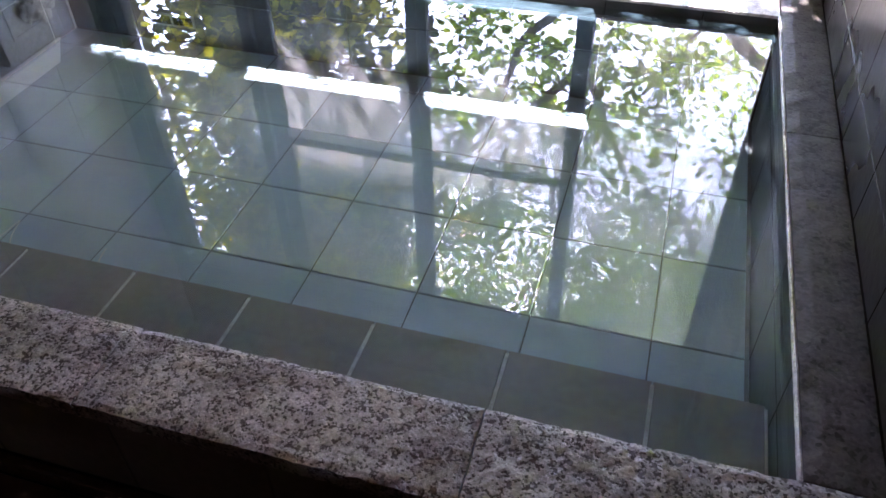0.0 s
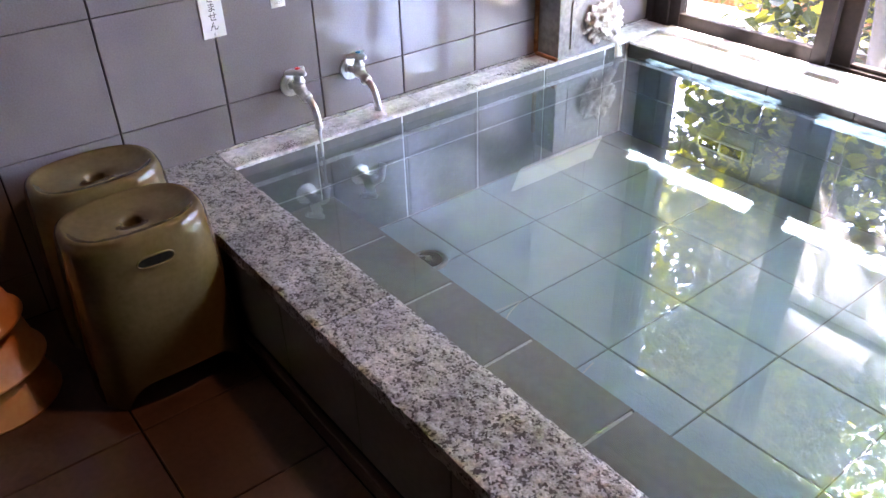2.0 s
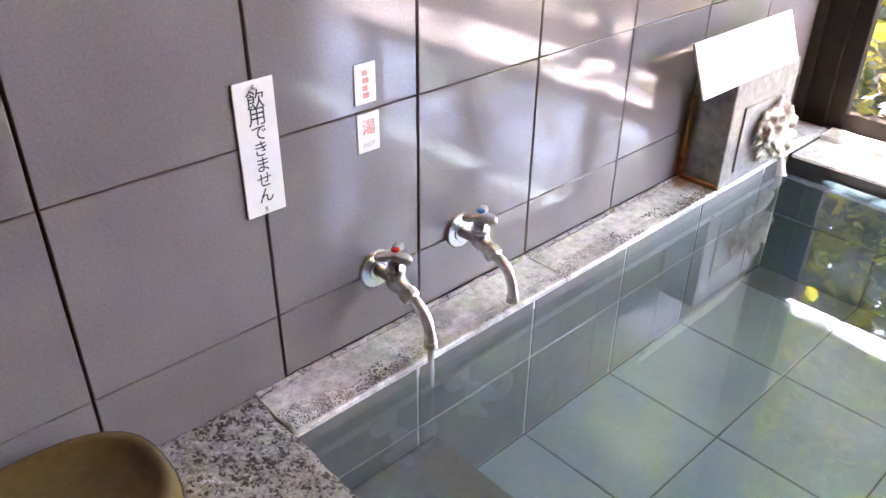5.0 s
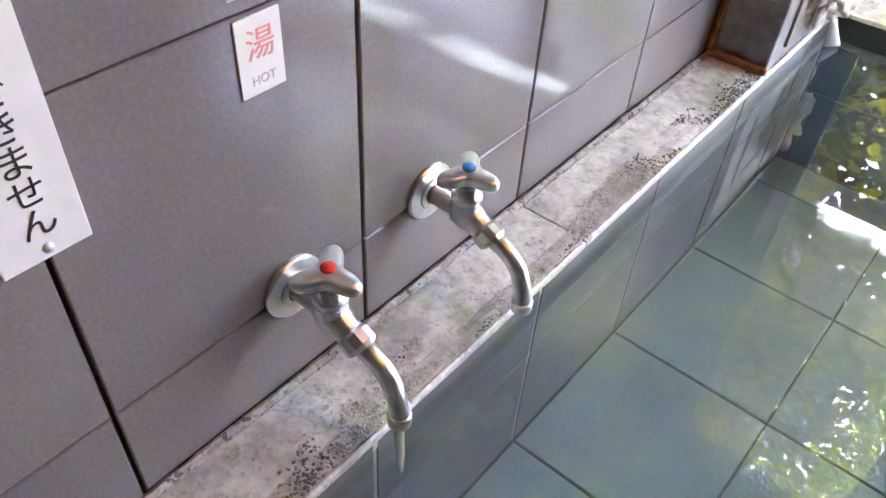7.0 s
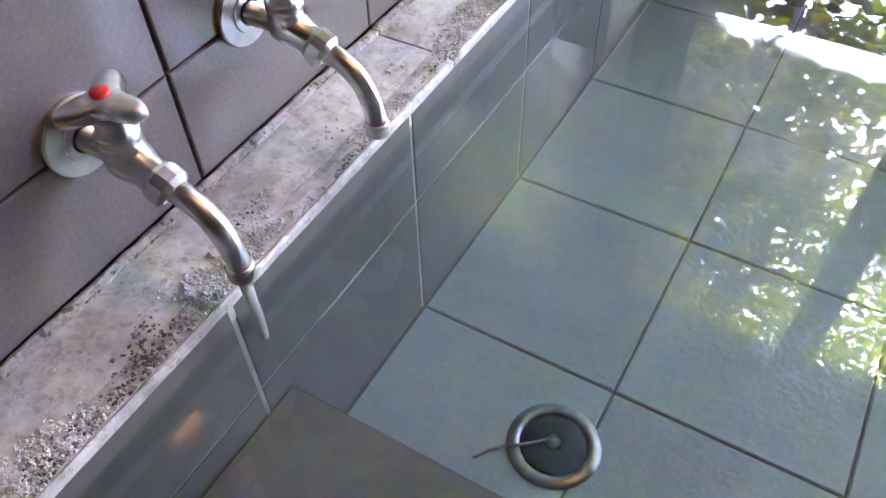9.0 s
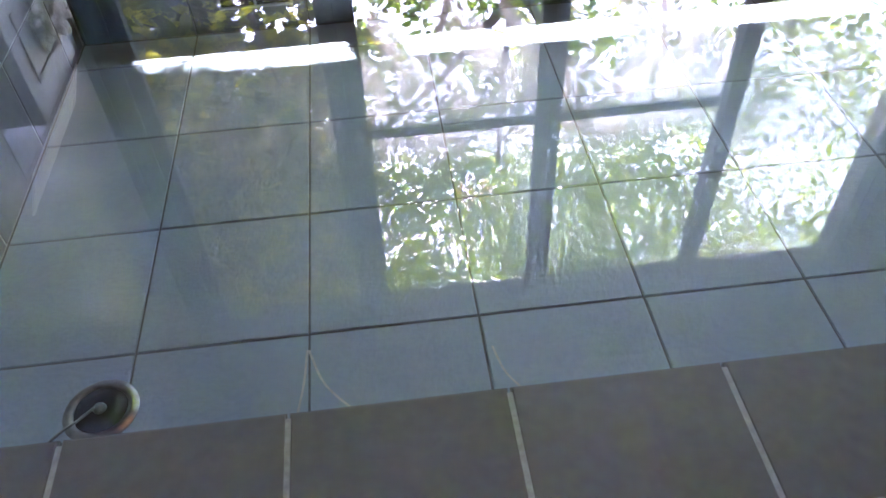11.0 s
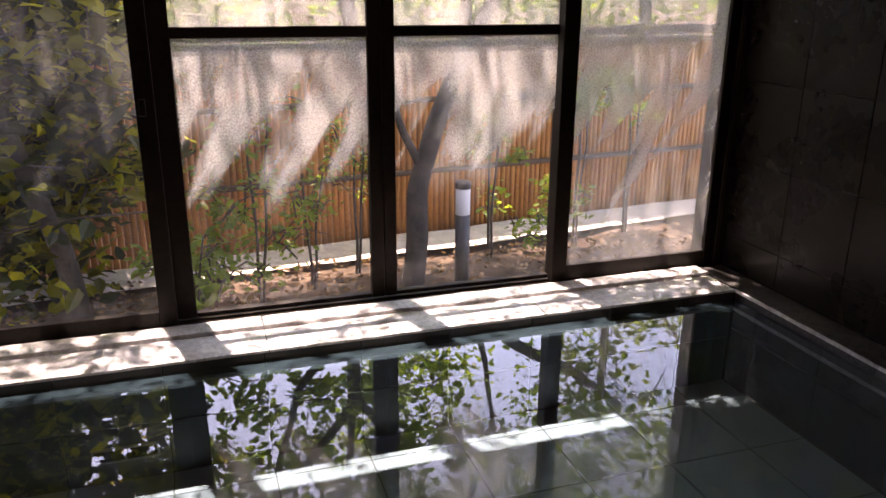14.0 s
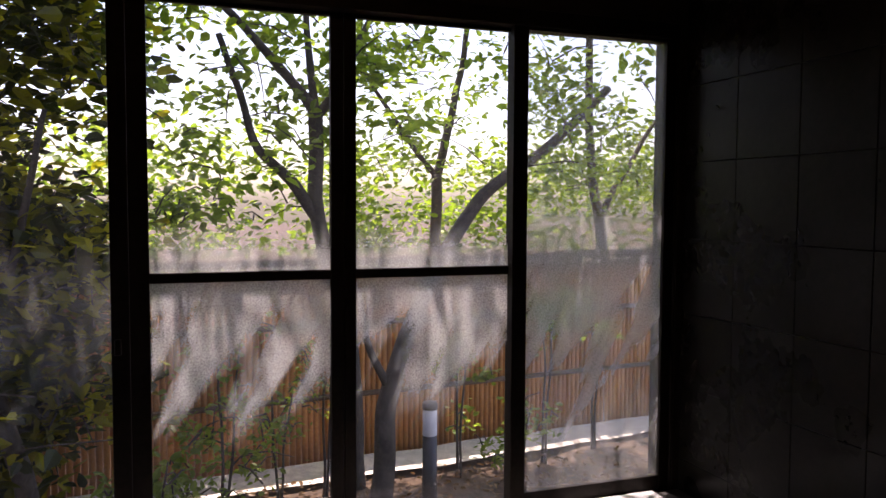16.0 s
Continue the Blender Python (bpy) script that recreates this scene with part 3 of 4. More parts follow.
for pts in (((0.705, 0.475), (0.700, 0.41), (0.688, 0.34)), ((0.708, 0.475), (0.735, 0.40), (0.79, 0.335)), ((1.02, 0.44), (1.035, 0.38), (1.07, 0.33))):
    sb = tube(spline([(x, y, BED) for x, y in pts], 5), 0.0022, 6)
    for v in sb.verts:
        v.co.z = BED + max(0.0004, (v.co.z - BED) * 0.3)
    part("lime_streak", sb, "grout_pale", bath, "pale lime streak on the bath floor")

# inlet slot low in the window side of the bath
inlet = thing("bath_inlet", (0.58, 1.562, 0.0), "dark rectangular inlet slot in the bath's tiled side", "inlet")
ib = box(0.485, 0.675, 1.556, 1.566, 0.030, 0.036, 0.001)
box(0.485, 0.675, 1.556, 1.566, -0.012, -0.006, 0.001, ib)
box(0.485, 0.491, 1.556, 1.566, -0.006, 0.030, 0, ib)
box(0.669, 0.675, 1.556, 1.566, -0.006, 0.030, 0, ib)
box(0.576, 0.582, 1.556, 1.566, -0.006, 0.030, 0, ib)
part("slot_frame", ib, "side_tile", inlet)
part("slot_opening", box(0.491, 0.669, 1.5605, 1.566, -0.006, 0.030), "hole", inlet)

# drain with its plug
drain = thing("bath_drain", (0.372, 0.40, BED), "chrome drain with a black rubber plug and bead chain", "drain")
part("flange", lathe([(0.0435, 0.001), (0.0445, 0.006), (0.052, 0.007), (0.061, 0.001)], (0.372, 0.40, BED)), "drain_metal", drain, smooth=True)
part("plug", lathe([(0.0, 0.007), (0.012, 0.007), (0.041, 0.006), (0.0435, 0.001)], (0.372, 0.40, BED)), "rubber", drain, "black rubber plug", True)
part("boss", lathe([(0.0, 0.016), (0.007, 0.015), (0.010, 0.010), (0.011, 0.006)], (0.372, 0.40, BED)), "drain_metal", drain, smooth=True)
cb = bmesh.new()
for i, p in enumerate(spline([(0.366, 0.396, BED + 0.016), (0.342, 0.378, BED + 0.012), (0.322, 0.366, BED + 0.009), (0.305, 0.352, BED + 0.006), (0.292, 0.335, BED + 0.004)], 12)):
    bmesh.ops.create_icosphere(cb, subdivisions=1, radius=0.0026, matrix=Matrix.Translation(p))
part("chain", cb, "drain_metal", drain, "fine bead chain", True)


# lime crumbs along the ledge's edge and its joint with the wall
def crumbs(name, count, seed, x0, x1, y0, y1, big, material, label):
    """Small broken grains, thick where the ledge stays wet."""
    rnd = random.Random(seed)
    vs, fs = [], []
    while count:
        x, y = rnd.uniform(x0, x1), rnd.uniform(y0, y1)
        if 1.5 * noise.noise((x * 16, y * 9, seed)) + 0.5 * ((x - x0) / (x1 - x0)) ** 2 < rnd.uniform(0.0, 0.8):
            continue
        count -= 1
        r = big * rnd.uniform(0.35, 1.0)
        q = Euler((rnd.uniform(0, 6.28), rnd.uniform(0, 6.28), rnd.uniform(0, 6.28))).to_matrix()
        i = len(vs)
        for d in ((1, 0, 0), (-1, 0, 0), (0, 1, 0), (0, -1, 0), (0, 0, 1), (0, 0, -1)):
            w = q @ (Vector(d) * r * rnd.uniform(0.6, 1.3))
            vs.append((max(0.0005, x + w.x), y + w.y, max(RIM - 0.006, RIM + 0.0002 + w.z * 0.7)))
        fs.extend((i + a, i + b, i + c) for a, b, c in ((0, 2, 4), (2, 1, 4), (1, 3, 4), (3, 0, 4), (2, 0, 5), (1, 2, 5), (3, 1, 5), (0, 3, 5)))
    me = bpy.data.meshes.new(name)
    me.from_pydata(vs, [], fs)
    me.materials.append(M[material])
    return tagged(new(name, me), label, "lime crust", kind="stuff")


crumbs("lime_crumbs", 2600, 4, 0.058, 0.112, -0.06, 0.85, 0.0034, "crust", "pale gritty lime crust along the wet ledge edge")
crumbs("lime_crumbs", 800, 5, 0.066, 0.112, -0.06, 1.18, 0.0032, "grit", "dark wet grit along the ledge edge")
crumbs("joint_grit", 1300, 6, 0.001, 0.010, -0.06, 1.18, 0.0034, "grit", "dark crumbling grit where ledge meets tiles")


# ---- taps ----
def tap(y, cap_material, label, z=0.438):
    t = thing("tap", (0, y, z), label, "tap", "taps over the bath")
    part("escutcheon", lathe([(0.035, 0.0), (0.0355, 0.004), (0.034, 0.0062), (0.020, 0.0072), (0.0195, 0.0095), (0.013, 0.010)], (0, y, z), "X", 44), "chrome", t)
    part("body", tube(spline([(0.008, y, z), (0.03, y, z), (0.05, y, z + 0.001), (0.068, y, z - 0.004), (0.084, y, z - 0.011)], 4), [0.0112] * 6 + [0.0125] * 2 + [0.0165, 0.018, 0.018, 0.0172, 0.016] + [0.0142] * 4, 16), "chrome", t, smooth=True)
    part("bonnet", lathe([(0.0175, -0.006), (0.0175, 0.012), (0.0155, 0.017), (0.0155, 0.0175), (0.0175, 0.019), (0.0175, 0.026), (0.0160, 0.0275), (0.0135, 0.028), (0.0135, 0.038), (0.0115, 0.0395), (0.009, 0.040), (0.008, 0.047)], (0.055, y, z)), "chrome", t, smooth=True)
    part("union_nut", tube([(0.080, y, z - 0.009), (0.084, y, z - 0.011), (0.095, y, z - 0.016), (0.098, y, z - 0.018)], [0.0145, 0.0175, 0.0175, 0.0135], 12), "chrome", t)
    part("spout", tube(spline([(0.092, y, z - 0.014), (0.112, y, z - 0.020), (0.130, y, z - 0.034), (0.140, y, z - 0.055), (0.1445, y, z - 0.078)], 6), 0.0102, 14), "chrome", t, smooth=True)
    part("outlet", lathe([(0.0102, -0.077), (0.0122, -0.078), (0.0122, -0.082), (0.0112, -0.084), (0.0122, -0.086), (0.0122, -0.091), (0.0, -0.090)], (0.1445, y, z), n=16), "chrome", t, smooth=True)
    hb = bmesh.new()
    n = 60
    rings = []
    for zz, k in ((0.044, 0.35), (0.0455, 0.75), (0.047, 0.94), (0.049, 1.0), (0.0545, 1.0), (0.0572, 0.95), (0.0592, 0.8), (0.0607, 0.42), (0.061, 0.0)):
        ring = []
        for i in range(n):
            a = 2 * math.pi * i / n
            r = (0.0155 + 0.0215 * (0.5 + 0.5 * math.cos(3 * (a - 0.12))) ** 1.7) * k
            ring.append(hb.verts.new((0.055 + r * math.cos(a), y + r * math.sin(a), z + zz)))
        rings.append(ring)
    for a, b in zip(rings, rings[1:]):
        for i in range(n):
            hb.faces.new((a[i], a[(i + 1) % n], b[(i + 1) % n], b[i]))
    h = part("handle", hb, "chrome", t, "three-lobed chrome handle", True)
    part("cap", lathe([(0.0075, 0.0605), (0.0075, 0.063), (0.006, 0.0642), (0.0, 0.0645)], (0.055, y, z), n=18), cap_material, h, smooth=True)
    return t


tap(0.200, "red", "chrome wall tap with red-marked handle, water running")
tap(0.403, "blue", "chrome wall tap with blue-marked handle, closed")
trickle = part("tap_stream", tube(spline([(0.1445, 0.200, 0.350), (0.1455, 0.199, 0.32), (0.146, 0.201, 0.29), (0.147, 0.200, 0.258)], 5), [0.0065 - 0.00022 * i for i in range(16)], 10), "stream", smooth=True)
tagged(trickle, "thin stream of water falling from the tap", "water")


# ---- signs ----
def text_mesh(chars, size, m, name, material, parent):
    cu = bpy.data.curves.new("text", "FONT")
    cu.body, cu.size, cu.align_x, cu.align_y, cu.extrude = chars, size, "CENTER", "CENTER", 0.0002
    tmp = bpy.data.objects.new("text", cu)
    me = bpy.data.meshes.new_from_object(tmp)
    bpy.data.objects.remove(tmp)
    me.transform(m)
    me.materials.clear()
    me.materials.append(M[material])
    ob = new(name, me)
    ob.parent = parent
    return ob


ON_WEST = Matrix(((0, 0, 1, 0), (1, 0, 0, 0), (0, 1, 0, 0), (0, 0, 0, 1)))
sign = tagged(part("wall_sign", box(0.0, 0.004, -0.031, 0.033, 0.620, 0.824, 0.001), "white"), "white plastic plate with black upright Japanese lettering", "sign")
for i, ch in enumerate("飲用できません"):
    text_mesh(ch, 0.030 if i < 2 else 0.026, Matrix.Translation((0.0044, 0.002, 0.795 - i * 0.0243)) @ ON_WEST, "letter", "ink", sign)
for z in (0.815, 0.629):
    part("screw", lathe([(0.0042, 0.004), (0.0038, 0.0058), (0.0, 0.0064)], (0, 0.002, z), "X", 12), "chrome", sign, smooth=True)
sticker = tagged(part("sticker", box(0.0, 0.002, 0.172, 0.213, 0.743, 0.807, 0.0005), "white"), "small white plate with faded red lettering on the tiles", "sticker")
for i in range(4):
    part("lettering", box(0.002, 0.0024, 0.187, 0.199 - 0.003 * (i % 2), 0.752 + i * 0.012, 0.760 + i * 0.012), "red_ink", sticker)
hot = tagged(part("sticker", box(0.0, 0.002, 0.174, 0.217, 0.662, 0.727, 0.0005), "white"), "small white plate lettered in red above HOT", "sticker")
text_mesh("湯", 0.028, Matrix.Translation((0.0024, 0.196, 0.702)) @ ON_WEST, "lettering", "red_ink", hot)
text_mesh("HOT", 0.011, Matrix.Translation((0.0024, 0.196, 0.674)) @ ON_WEST, "lettering", "grey_ink", hot)

# ---- hot-water outlet ----
outlet = thing("water_outlet_box", (0.06, 1.35, RIM), "grey stone outlet box with a lime-crusted spout", "water outlet")
obx = box(0.001, 0.112, 1.19, 1.50, RIM, 0.575, 0.004)
part("box_body", obx, "box_stone", outlet, smooth=False)
part("face_frame", box(0.112, 0.118, 1.245, 1.262, 0.33, 0.50, 0.002), "box_stone", outlet)
part("face_frame", box(0.112, 0.118, 1.262, 1.44, 0.485, 0.50, 0.002), "box_stone", outlet)
part("rust_stain", box(0.001, 0.116, 1.176, 1.189, RIM - 0.001, RIM + 0.012, 0.004), "rust", outlet, "orange rust along the foot")
part("rust_stain", box(0.001, 0.014, 1.174, 1.189, RIM + 0.01, 0.52, 0.004), "rust", outlet, "orange rust up the back edge")
hb = bmesh.new()
bmesh.ops.create_icosphere(hb, subdivisions=5, radius=1.0)
for v in hb.verts:
    d = v.co.normalized()
    cell = noise.voronoi(d * 3.2)[0][0]
    k = 0.85 + 0.32 * math.sqrt(max(0.0, 1 - (cell / 0.55) ** 2)) + 0.15 * noise.noise(d * 3) + 0.05 * noise.noise(d * 11)
    v.co = Vector((0.118 + 0.052 * d.x * k, 1.40 + 0.085 * d.y * k, 0.405 + 0.075 * d.z * k))
part("crusted_spout", hb, "scale", outlet, "knobbly white lime crust", True)
part("lip", tube(spline([(0.115, 1.44, 0.35), (0.120, 1.465, 0.328), (0.121, 1.49, 0.316)], 4), [0.022, 0.022, 0.021, 0.02, 0.019, 0.018, 0.017, 0.015, 0.012], 10), "scale", outlet, smooth=True)
fb = bmesh.new()
for o, r0, r1 in ((-0.004, 0.0035, 0.016), (0.016, 0.0022, 0.004)):
    line = spline([(0.119, 1.487 + o, 0.316), (0.126, 1.486 + o, 0.304), (0.136, 1.483 + o, 0.284), (0.147, 1.478 + o, 0.2572)], 6)
    tube(line, [r0 + (r1 - r0) * (i / (len(line) - 1)) ** 1.6 for i in range(len(line))], 10, fb)
tagged(part("spout_stream", fb, "stream", smooth=True), "sheet of hot water pouring into the bath", "water")
pb = box(-0.22, 0.22, -0.003, 0.003, 0.0, 0.125, 0.002)
board = part("notice_board", pb, "white")
board.matrix_world = Matrix.Translation((0.122, 1.235, 0.577)) @ Matrix.Rotation(radians(-22), 4, "Y") @ Matrix.Rotation(radians(90), 4, "Z")
tagged(board, "white notice board leaning on the outlet box", "notice board")
rnd = random.Random(3)
x = -0.205
while x < 0.19:
    w = rnd.uniform(0.008, 0.02)
    q = part("lettering", box(x, x + w, -0.0034, -0.003, 0.012, 0.026), "grey_ink")
    q.parent = board
    x += w + 0.006


# ---- stools and bowls ----
def stool(x, y, label):
    """Oval-topped bath stool of moulded plastic, dished seat, hand slot, arched foot."""
    t = thing("bath_stool", (x, y, 0), label, "stool", "bath stools")
    n = 64
    bm = bmesh.new()

    def outline(rx, ry, k):
        a = 2 * math.pi * k / n
        c, s = math.cos(a), math.sin(a)
        e = 2 / 2.6
        return rx * math.copysign(abs(c) ** e, c), ry * math.copysign(abs(s) ** e, s)
    prof = [(a, b * 0.95, c * 1.075) for a, b, c in [(0.142, 0.188, 0.0), (0.140, 0.187, 0.06), (0.134, 0.181, 0.16), (0.127, 0.174, 0.28), (0.121, 0.167, 0.355), (0.118, 0.164, 0.378), (0.112, 0.158, 0.392), (0.103, 0.149, 0.398), (0.094, 0.140, 0.395), (0.088, 0.134, 0.389), (0.070, 0.112, 0.3815), (0.045, 0.066, 0.379), (0.027, 0.027, 0.378), (0.023, 0.023, 0.374), (0.021, 0.021, 0.368), (0.021, 0.021, 0.33)]]
    rings = []
    for i, (rx, ry, z) in enumerate(prof):
        ring = []
        for k in range(n):
            px, py = outline(rx, ry, k)
            zz = z
            if i == 0:
                a = 2 * math.pi * k / n
                zz = 0.075 * max(0.0, 1 - (math.sin(a) / 0.72) ** 4) if abs(math.sin(a)) < 0.72 else 0.0
            elif i == 1:
                zz = max(z, 0.085) if abs(math.sin(2 * math.pi * k / n)) < 0.72 else z
            ring.append(bm.verts.new((x + px, y + py, zz)))
        rings.append(ring)
    for a, b in zip(rings, rings[1:]):
        for k in range(n):
            bm.faces.new((a[k], a[(k + 1) % n], b[(k + 1) % n], b[k]))
    part("seat_shell", bm, "olive", t, smooth=True)
    part("drain_hole", lathe([(0.0, 0.358), (0.0212, 0.358)], (x, y, 0), n=24), "hole", t)
    for sgn in (1, -1):
        hb = bmesh.new()
        pts = []
        for k in range(24):
            a = 2 * math.pi * k / 24
            dy = 0.040 * (1 if math.cos(a) > 0 else -1) * (abs(math.cos(a)) ** 0.5) + 0.0
            dz = 0.0125 * math.sin(a)
            pts.append((dy, dz))
        front = []
        for dy, dz in pts:
            px = 0.1262 - (dz / 0.09) * 0.006
            front.append(hb.verts.new((x + sgn * px, y + dy, 0.366 + dz)))
        hb.faces.new(front)
        part("hand_slot", hb, "hole", t, "dark oval hand slot")
        part("slot_lip", tube([(x + sgn * (0.1262 - dz / 0.09 * 0.006), y + dy, 0.366 + dz) for dy, dz in pts + pts[:1]], 0.0022, 6, cap=False), "olive", t, smooth=True)
    return t


stool(0.413, -0.425, "olive-brown plastic bath stool standing against the bath's rim")
stool(0.145, -0.42, "olive-brown plastic bath stool pushed against the tiled wall")


def bowl(x, y, z, tilt, label):
    t = thing("wash_bowl", (x, y, z), label, "wash bowl", "stacked wash bowls")
    b = part("bowl_shell", lathe([(0.0, 0.125), (0.058, 0.125), (0.072, 0.122), (0.080, 0.113), (0.093, 0.070), (0.112, 0.067), (0.121, 0.014), (0.131, 0.005), (0.133, 0.0), (0.128, 0.001), (0.114, 0.014), (0.086, 0.07), (0.0, 0.119)], (x, y, z), n=40), "orange", t, smooth=True)
    t.rotation_euler = (radians(tilt), radians(-tilt * 0.6), 0)
    t.scale = (1.06, 1.06, 1.06)
    return t


bowl(0.27, -0.79, 0.0, 0, "orange plastic wash bowl turned upside down on the floor")
bowl(0.27, -0.795, 0.098, 3, "orange plastic wash bowl stacked upside down on another")
bowl(0.26, -0.81, 0.193, 9, "orange plastic wash bowl tilted on top of the stack")

# ---- ceiling lamp ----
lamp = thing("ceiling_lamp", (1.35, 0.72, 2.62), "round warm-glowing ceiling lamp", "lamp")
part("base", lathe([(0.0, 0.0), (0.13, 0.0), (0.13, -0.02), (0.12, -0.025)], (1.35, 0.72, 2.62)), "white", lamp, smooth=True)
gm = bpy.data.materials.new("lamp_glow")
gm.use_nodes = True
gm.node_tree.nodes["Principled BSDF"].inputs["Emission Color"].default_value = (1.0, 0.50, 0.20, 1)
gm.node_tree.nodes["Principled BSDF"].inputs["Emission Strength"].default_value = 1.2
part("globe", lathe([(0.118, -0.024), (0.115, -0.06), (0.09, -0.09), (0.05, -0.105), (0.0, -0.11)], (1.35, 0.72, 2.62)), gm, lamp, "glowing warm glass globe", True)

# ---- garden ----
gb = bmesh.new()
xs = [-60, -20, -8] + [-4 + 0.25 * i for i in range(49)] + [12, 25, 60]
ys = [1.927] + [2.2 + 0.2 * i for i in range(34)] + [12, 25, 80]
gv = [[gb.verts.new((x, y, GROUND + (0.05 * noise.noise((x * 1.3, y * 1.3, 0)) if 2.2 < y < 9 and -4 < x < 8 else 0))) for y in ys] for x in xs]
for i in range(len(xs) - 1):
    for j in range(len(ys) - 1):
        gb.faces.new((gv[i][j], gv[i + 1][j], gv[i + 1][j + 1], gv[i][j + 1]))
structure("ground", gb, "soil", "shaded garden soil strewn with dry leaves", "ground")
part("ground_under", box(-6, 8, SOUTH - 4, 1.92, GROUND - 0.3, GROUND - 0.05), "soil").name = "ground"
pb = bmesh.new()
pv = []
for i in range(60):
    x = -4 + i * 0.2
    pv.append([pb.verts.new((x, 4.86 + 0.10 * (x - 1.6) - w + 0.05 * noise.noise((x * 2, w, 4)), GROUND + 0.055 + 0.01 * noise.noise((x * 5, w * 9, 1)))) for w in (0.42, 0.28, 0.14, -0.02)])
for a, b in zip(pv, pv[1:]):
    for k in range(3):
        pb.faces.new((a[k], b[k], b[k + 1], a[k + 1]))
structure("path", pb, "gravel", "sunlit strip of pale gravel along the fence", "path")

fence = thing("garden_fence", (2.0, 5.0, GROUND), "tall brown fence of upright bamboo slats", "fence")


def fence_y(x):
    return 4.95 + 0.10 * (x - 1.6)


slat_meshes = []
for k in range(4):
    bm = tube([(0, 0, 0), (0, 0, 0.7), (0, 0, 1.45 + 0.006 * k)], [0.022, 0.0225, 0.021 + 0.0005 * k], 8)
    me = bpy.data.meshes.new("slat")
    bm.to_mesh(me)
    bm.free()
    for p in me.polygons:
        p.use_smooth = True
    me.materials.append(M["slat"])
    slat_meshes.append(me)
rnd = random.Random(8)
x = -3.2
while x < 7.5:
    o = new("slat", slat_meshes[rnd.randrange(4)])
    o.location = (x - 2.0, fence_y(x) - 5.0 + rnd.uniform(-0.003, 0.003), 0.02)
    o.parent = fence
    x += 0.0455
for z in (0.0, 0.55, 0.96):
    bm = tube([(-3.3, fence_y(-3.3) - 0.035, z), (7.6, fence_y(7.6) - 0.035, z)], 0.022, 8)
    part("rail", bm, "rail", fence, smooth=True)
cap = tube([(-3.3, fence_y(-3.3), 1.03), (7.6, fence_y(7.6), 1.03)], 0.04, 8)
part("coping", cap, "rail", fence, smooth=True)

post = thing("bollard_light", (2.42, 3.72, GROUND), "black garden bollard light with a white band", "bollard")
part("post", lathe([(0.0, 0.0), (0.047, 0.0), (0.046, 0.58), (0.0, 0.58)], (2.42, 3.72, GROUND - 0.03)), "bollard", post, smooth=True)
part("diffuser", lathe([(0.044, 0.55), (0.046, 0.555), (0.046, 0.715), (0.044, 0.72)], (2.42, 3.72, GROUND)), "white", post, "white light band", True)
part("cap", lathe([(0.047, 0.715), (0.049, 0.72), (0.049, 0.75), (0.042, 0.76), (0.0, 0.762)], (2.42, 3.72, GROUND)), "bollard", post, smooth=True)


spot = thing("garden_light", (-0.02, 2.75, GROUND), "small white-capped garden light on the soil", "garden light")
part("stem", lathe([(0.0, 0.0), (0.03, 0.0), (0.03, 0.42), (0.0, 0.42)], (-0.02, 2.75, GROUND - 0.03), n=18), "bollard", spot, smooth=True)
part("cap", lathe([(0.031, 0.385), (0.036, 0.39), (0.036, 0.47), (0.03, 0.48), (0.0, 0.482)], (-0.02, 2.75, GROUND), n=18), "white", spot, smooth=True)


def leaves(bm_data, centre, radius, count, size, rnd, flat=0.75):
    """Adds pointed leaves, folded along the midrib, in an uneven cluster."""
    vs, fs = bm_data
    for _ in range(count):
        d = Vector((rnd.gauss(0, 1), rnd.gauss(0, 1), rnd.gauss(0, flat)))
        p = Vector(centre) + d * radius * 0.5
        s = size * rnd.uniform(0.6, 1.25)
        q = Euler((rnd.gauss(0, 0.5), rnd.gauss(0, 0.5), rnd.uniform(0, 6.283))).to_matrix()
        i = len(vs)
        for a, b, c in ((0, 0, 0), (0.26, 0.2, 0.05), (0.25, 0.6, 0.04), (0, 1.0, -0.12), (-0.25, 0.6, 0.04), (-0.26, 0.2, 0.05), (0, 0.5, -0.03)):
            vs.append(tuple(p + q @ Vector((a * s, b * s, c * s))))
        fs.extend([(i, i + 1, i + 6), (i + 1, i + 2, i + 6), (i + 2, i + 3, i + 6), (i + 3, i + 4, i + 6), (i + 4, i + 5, i + 6), (i + 5, i, i + 6)])


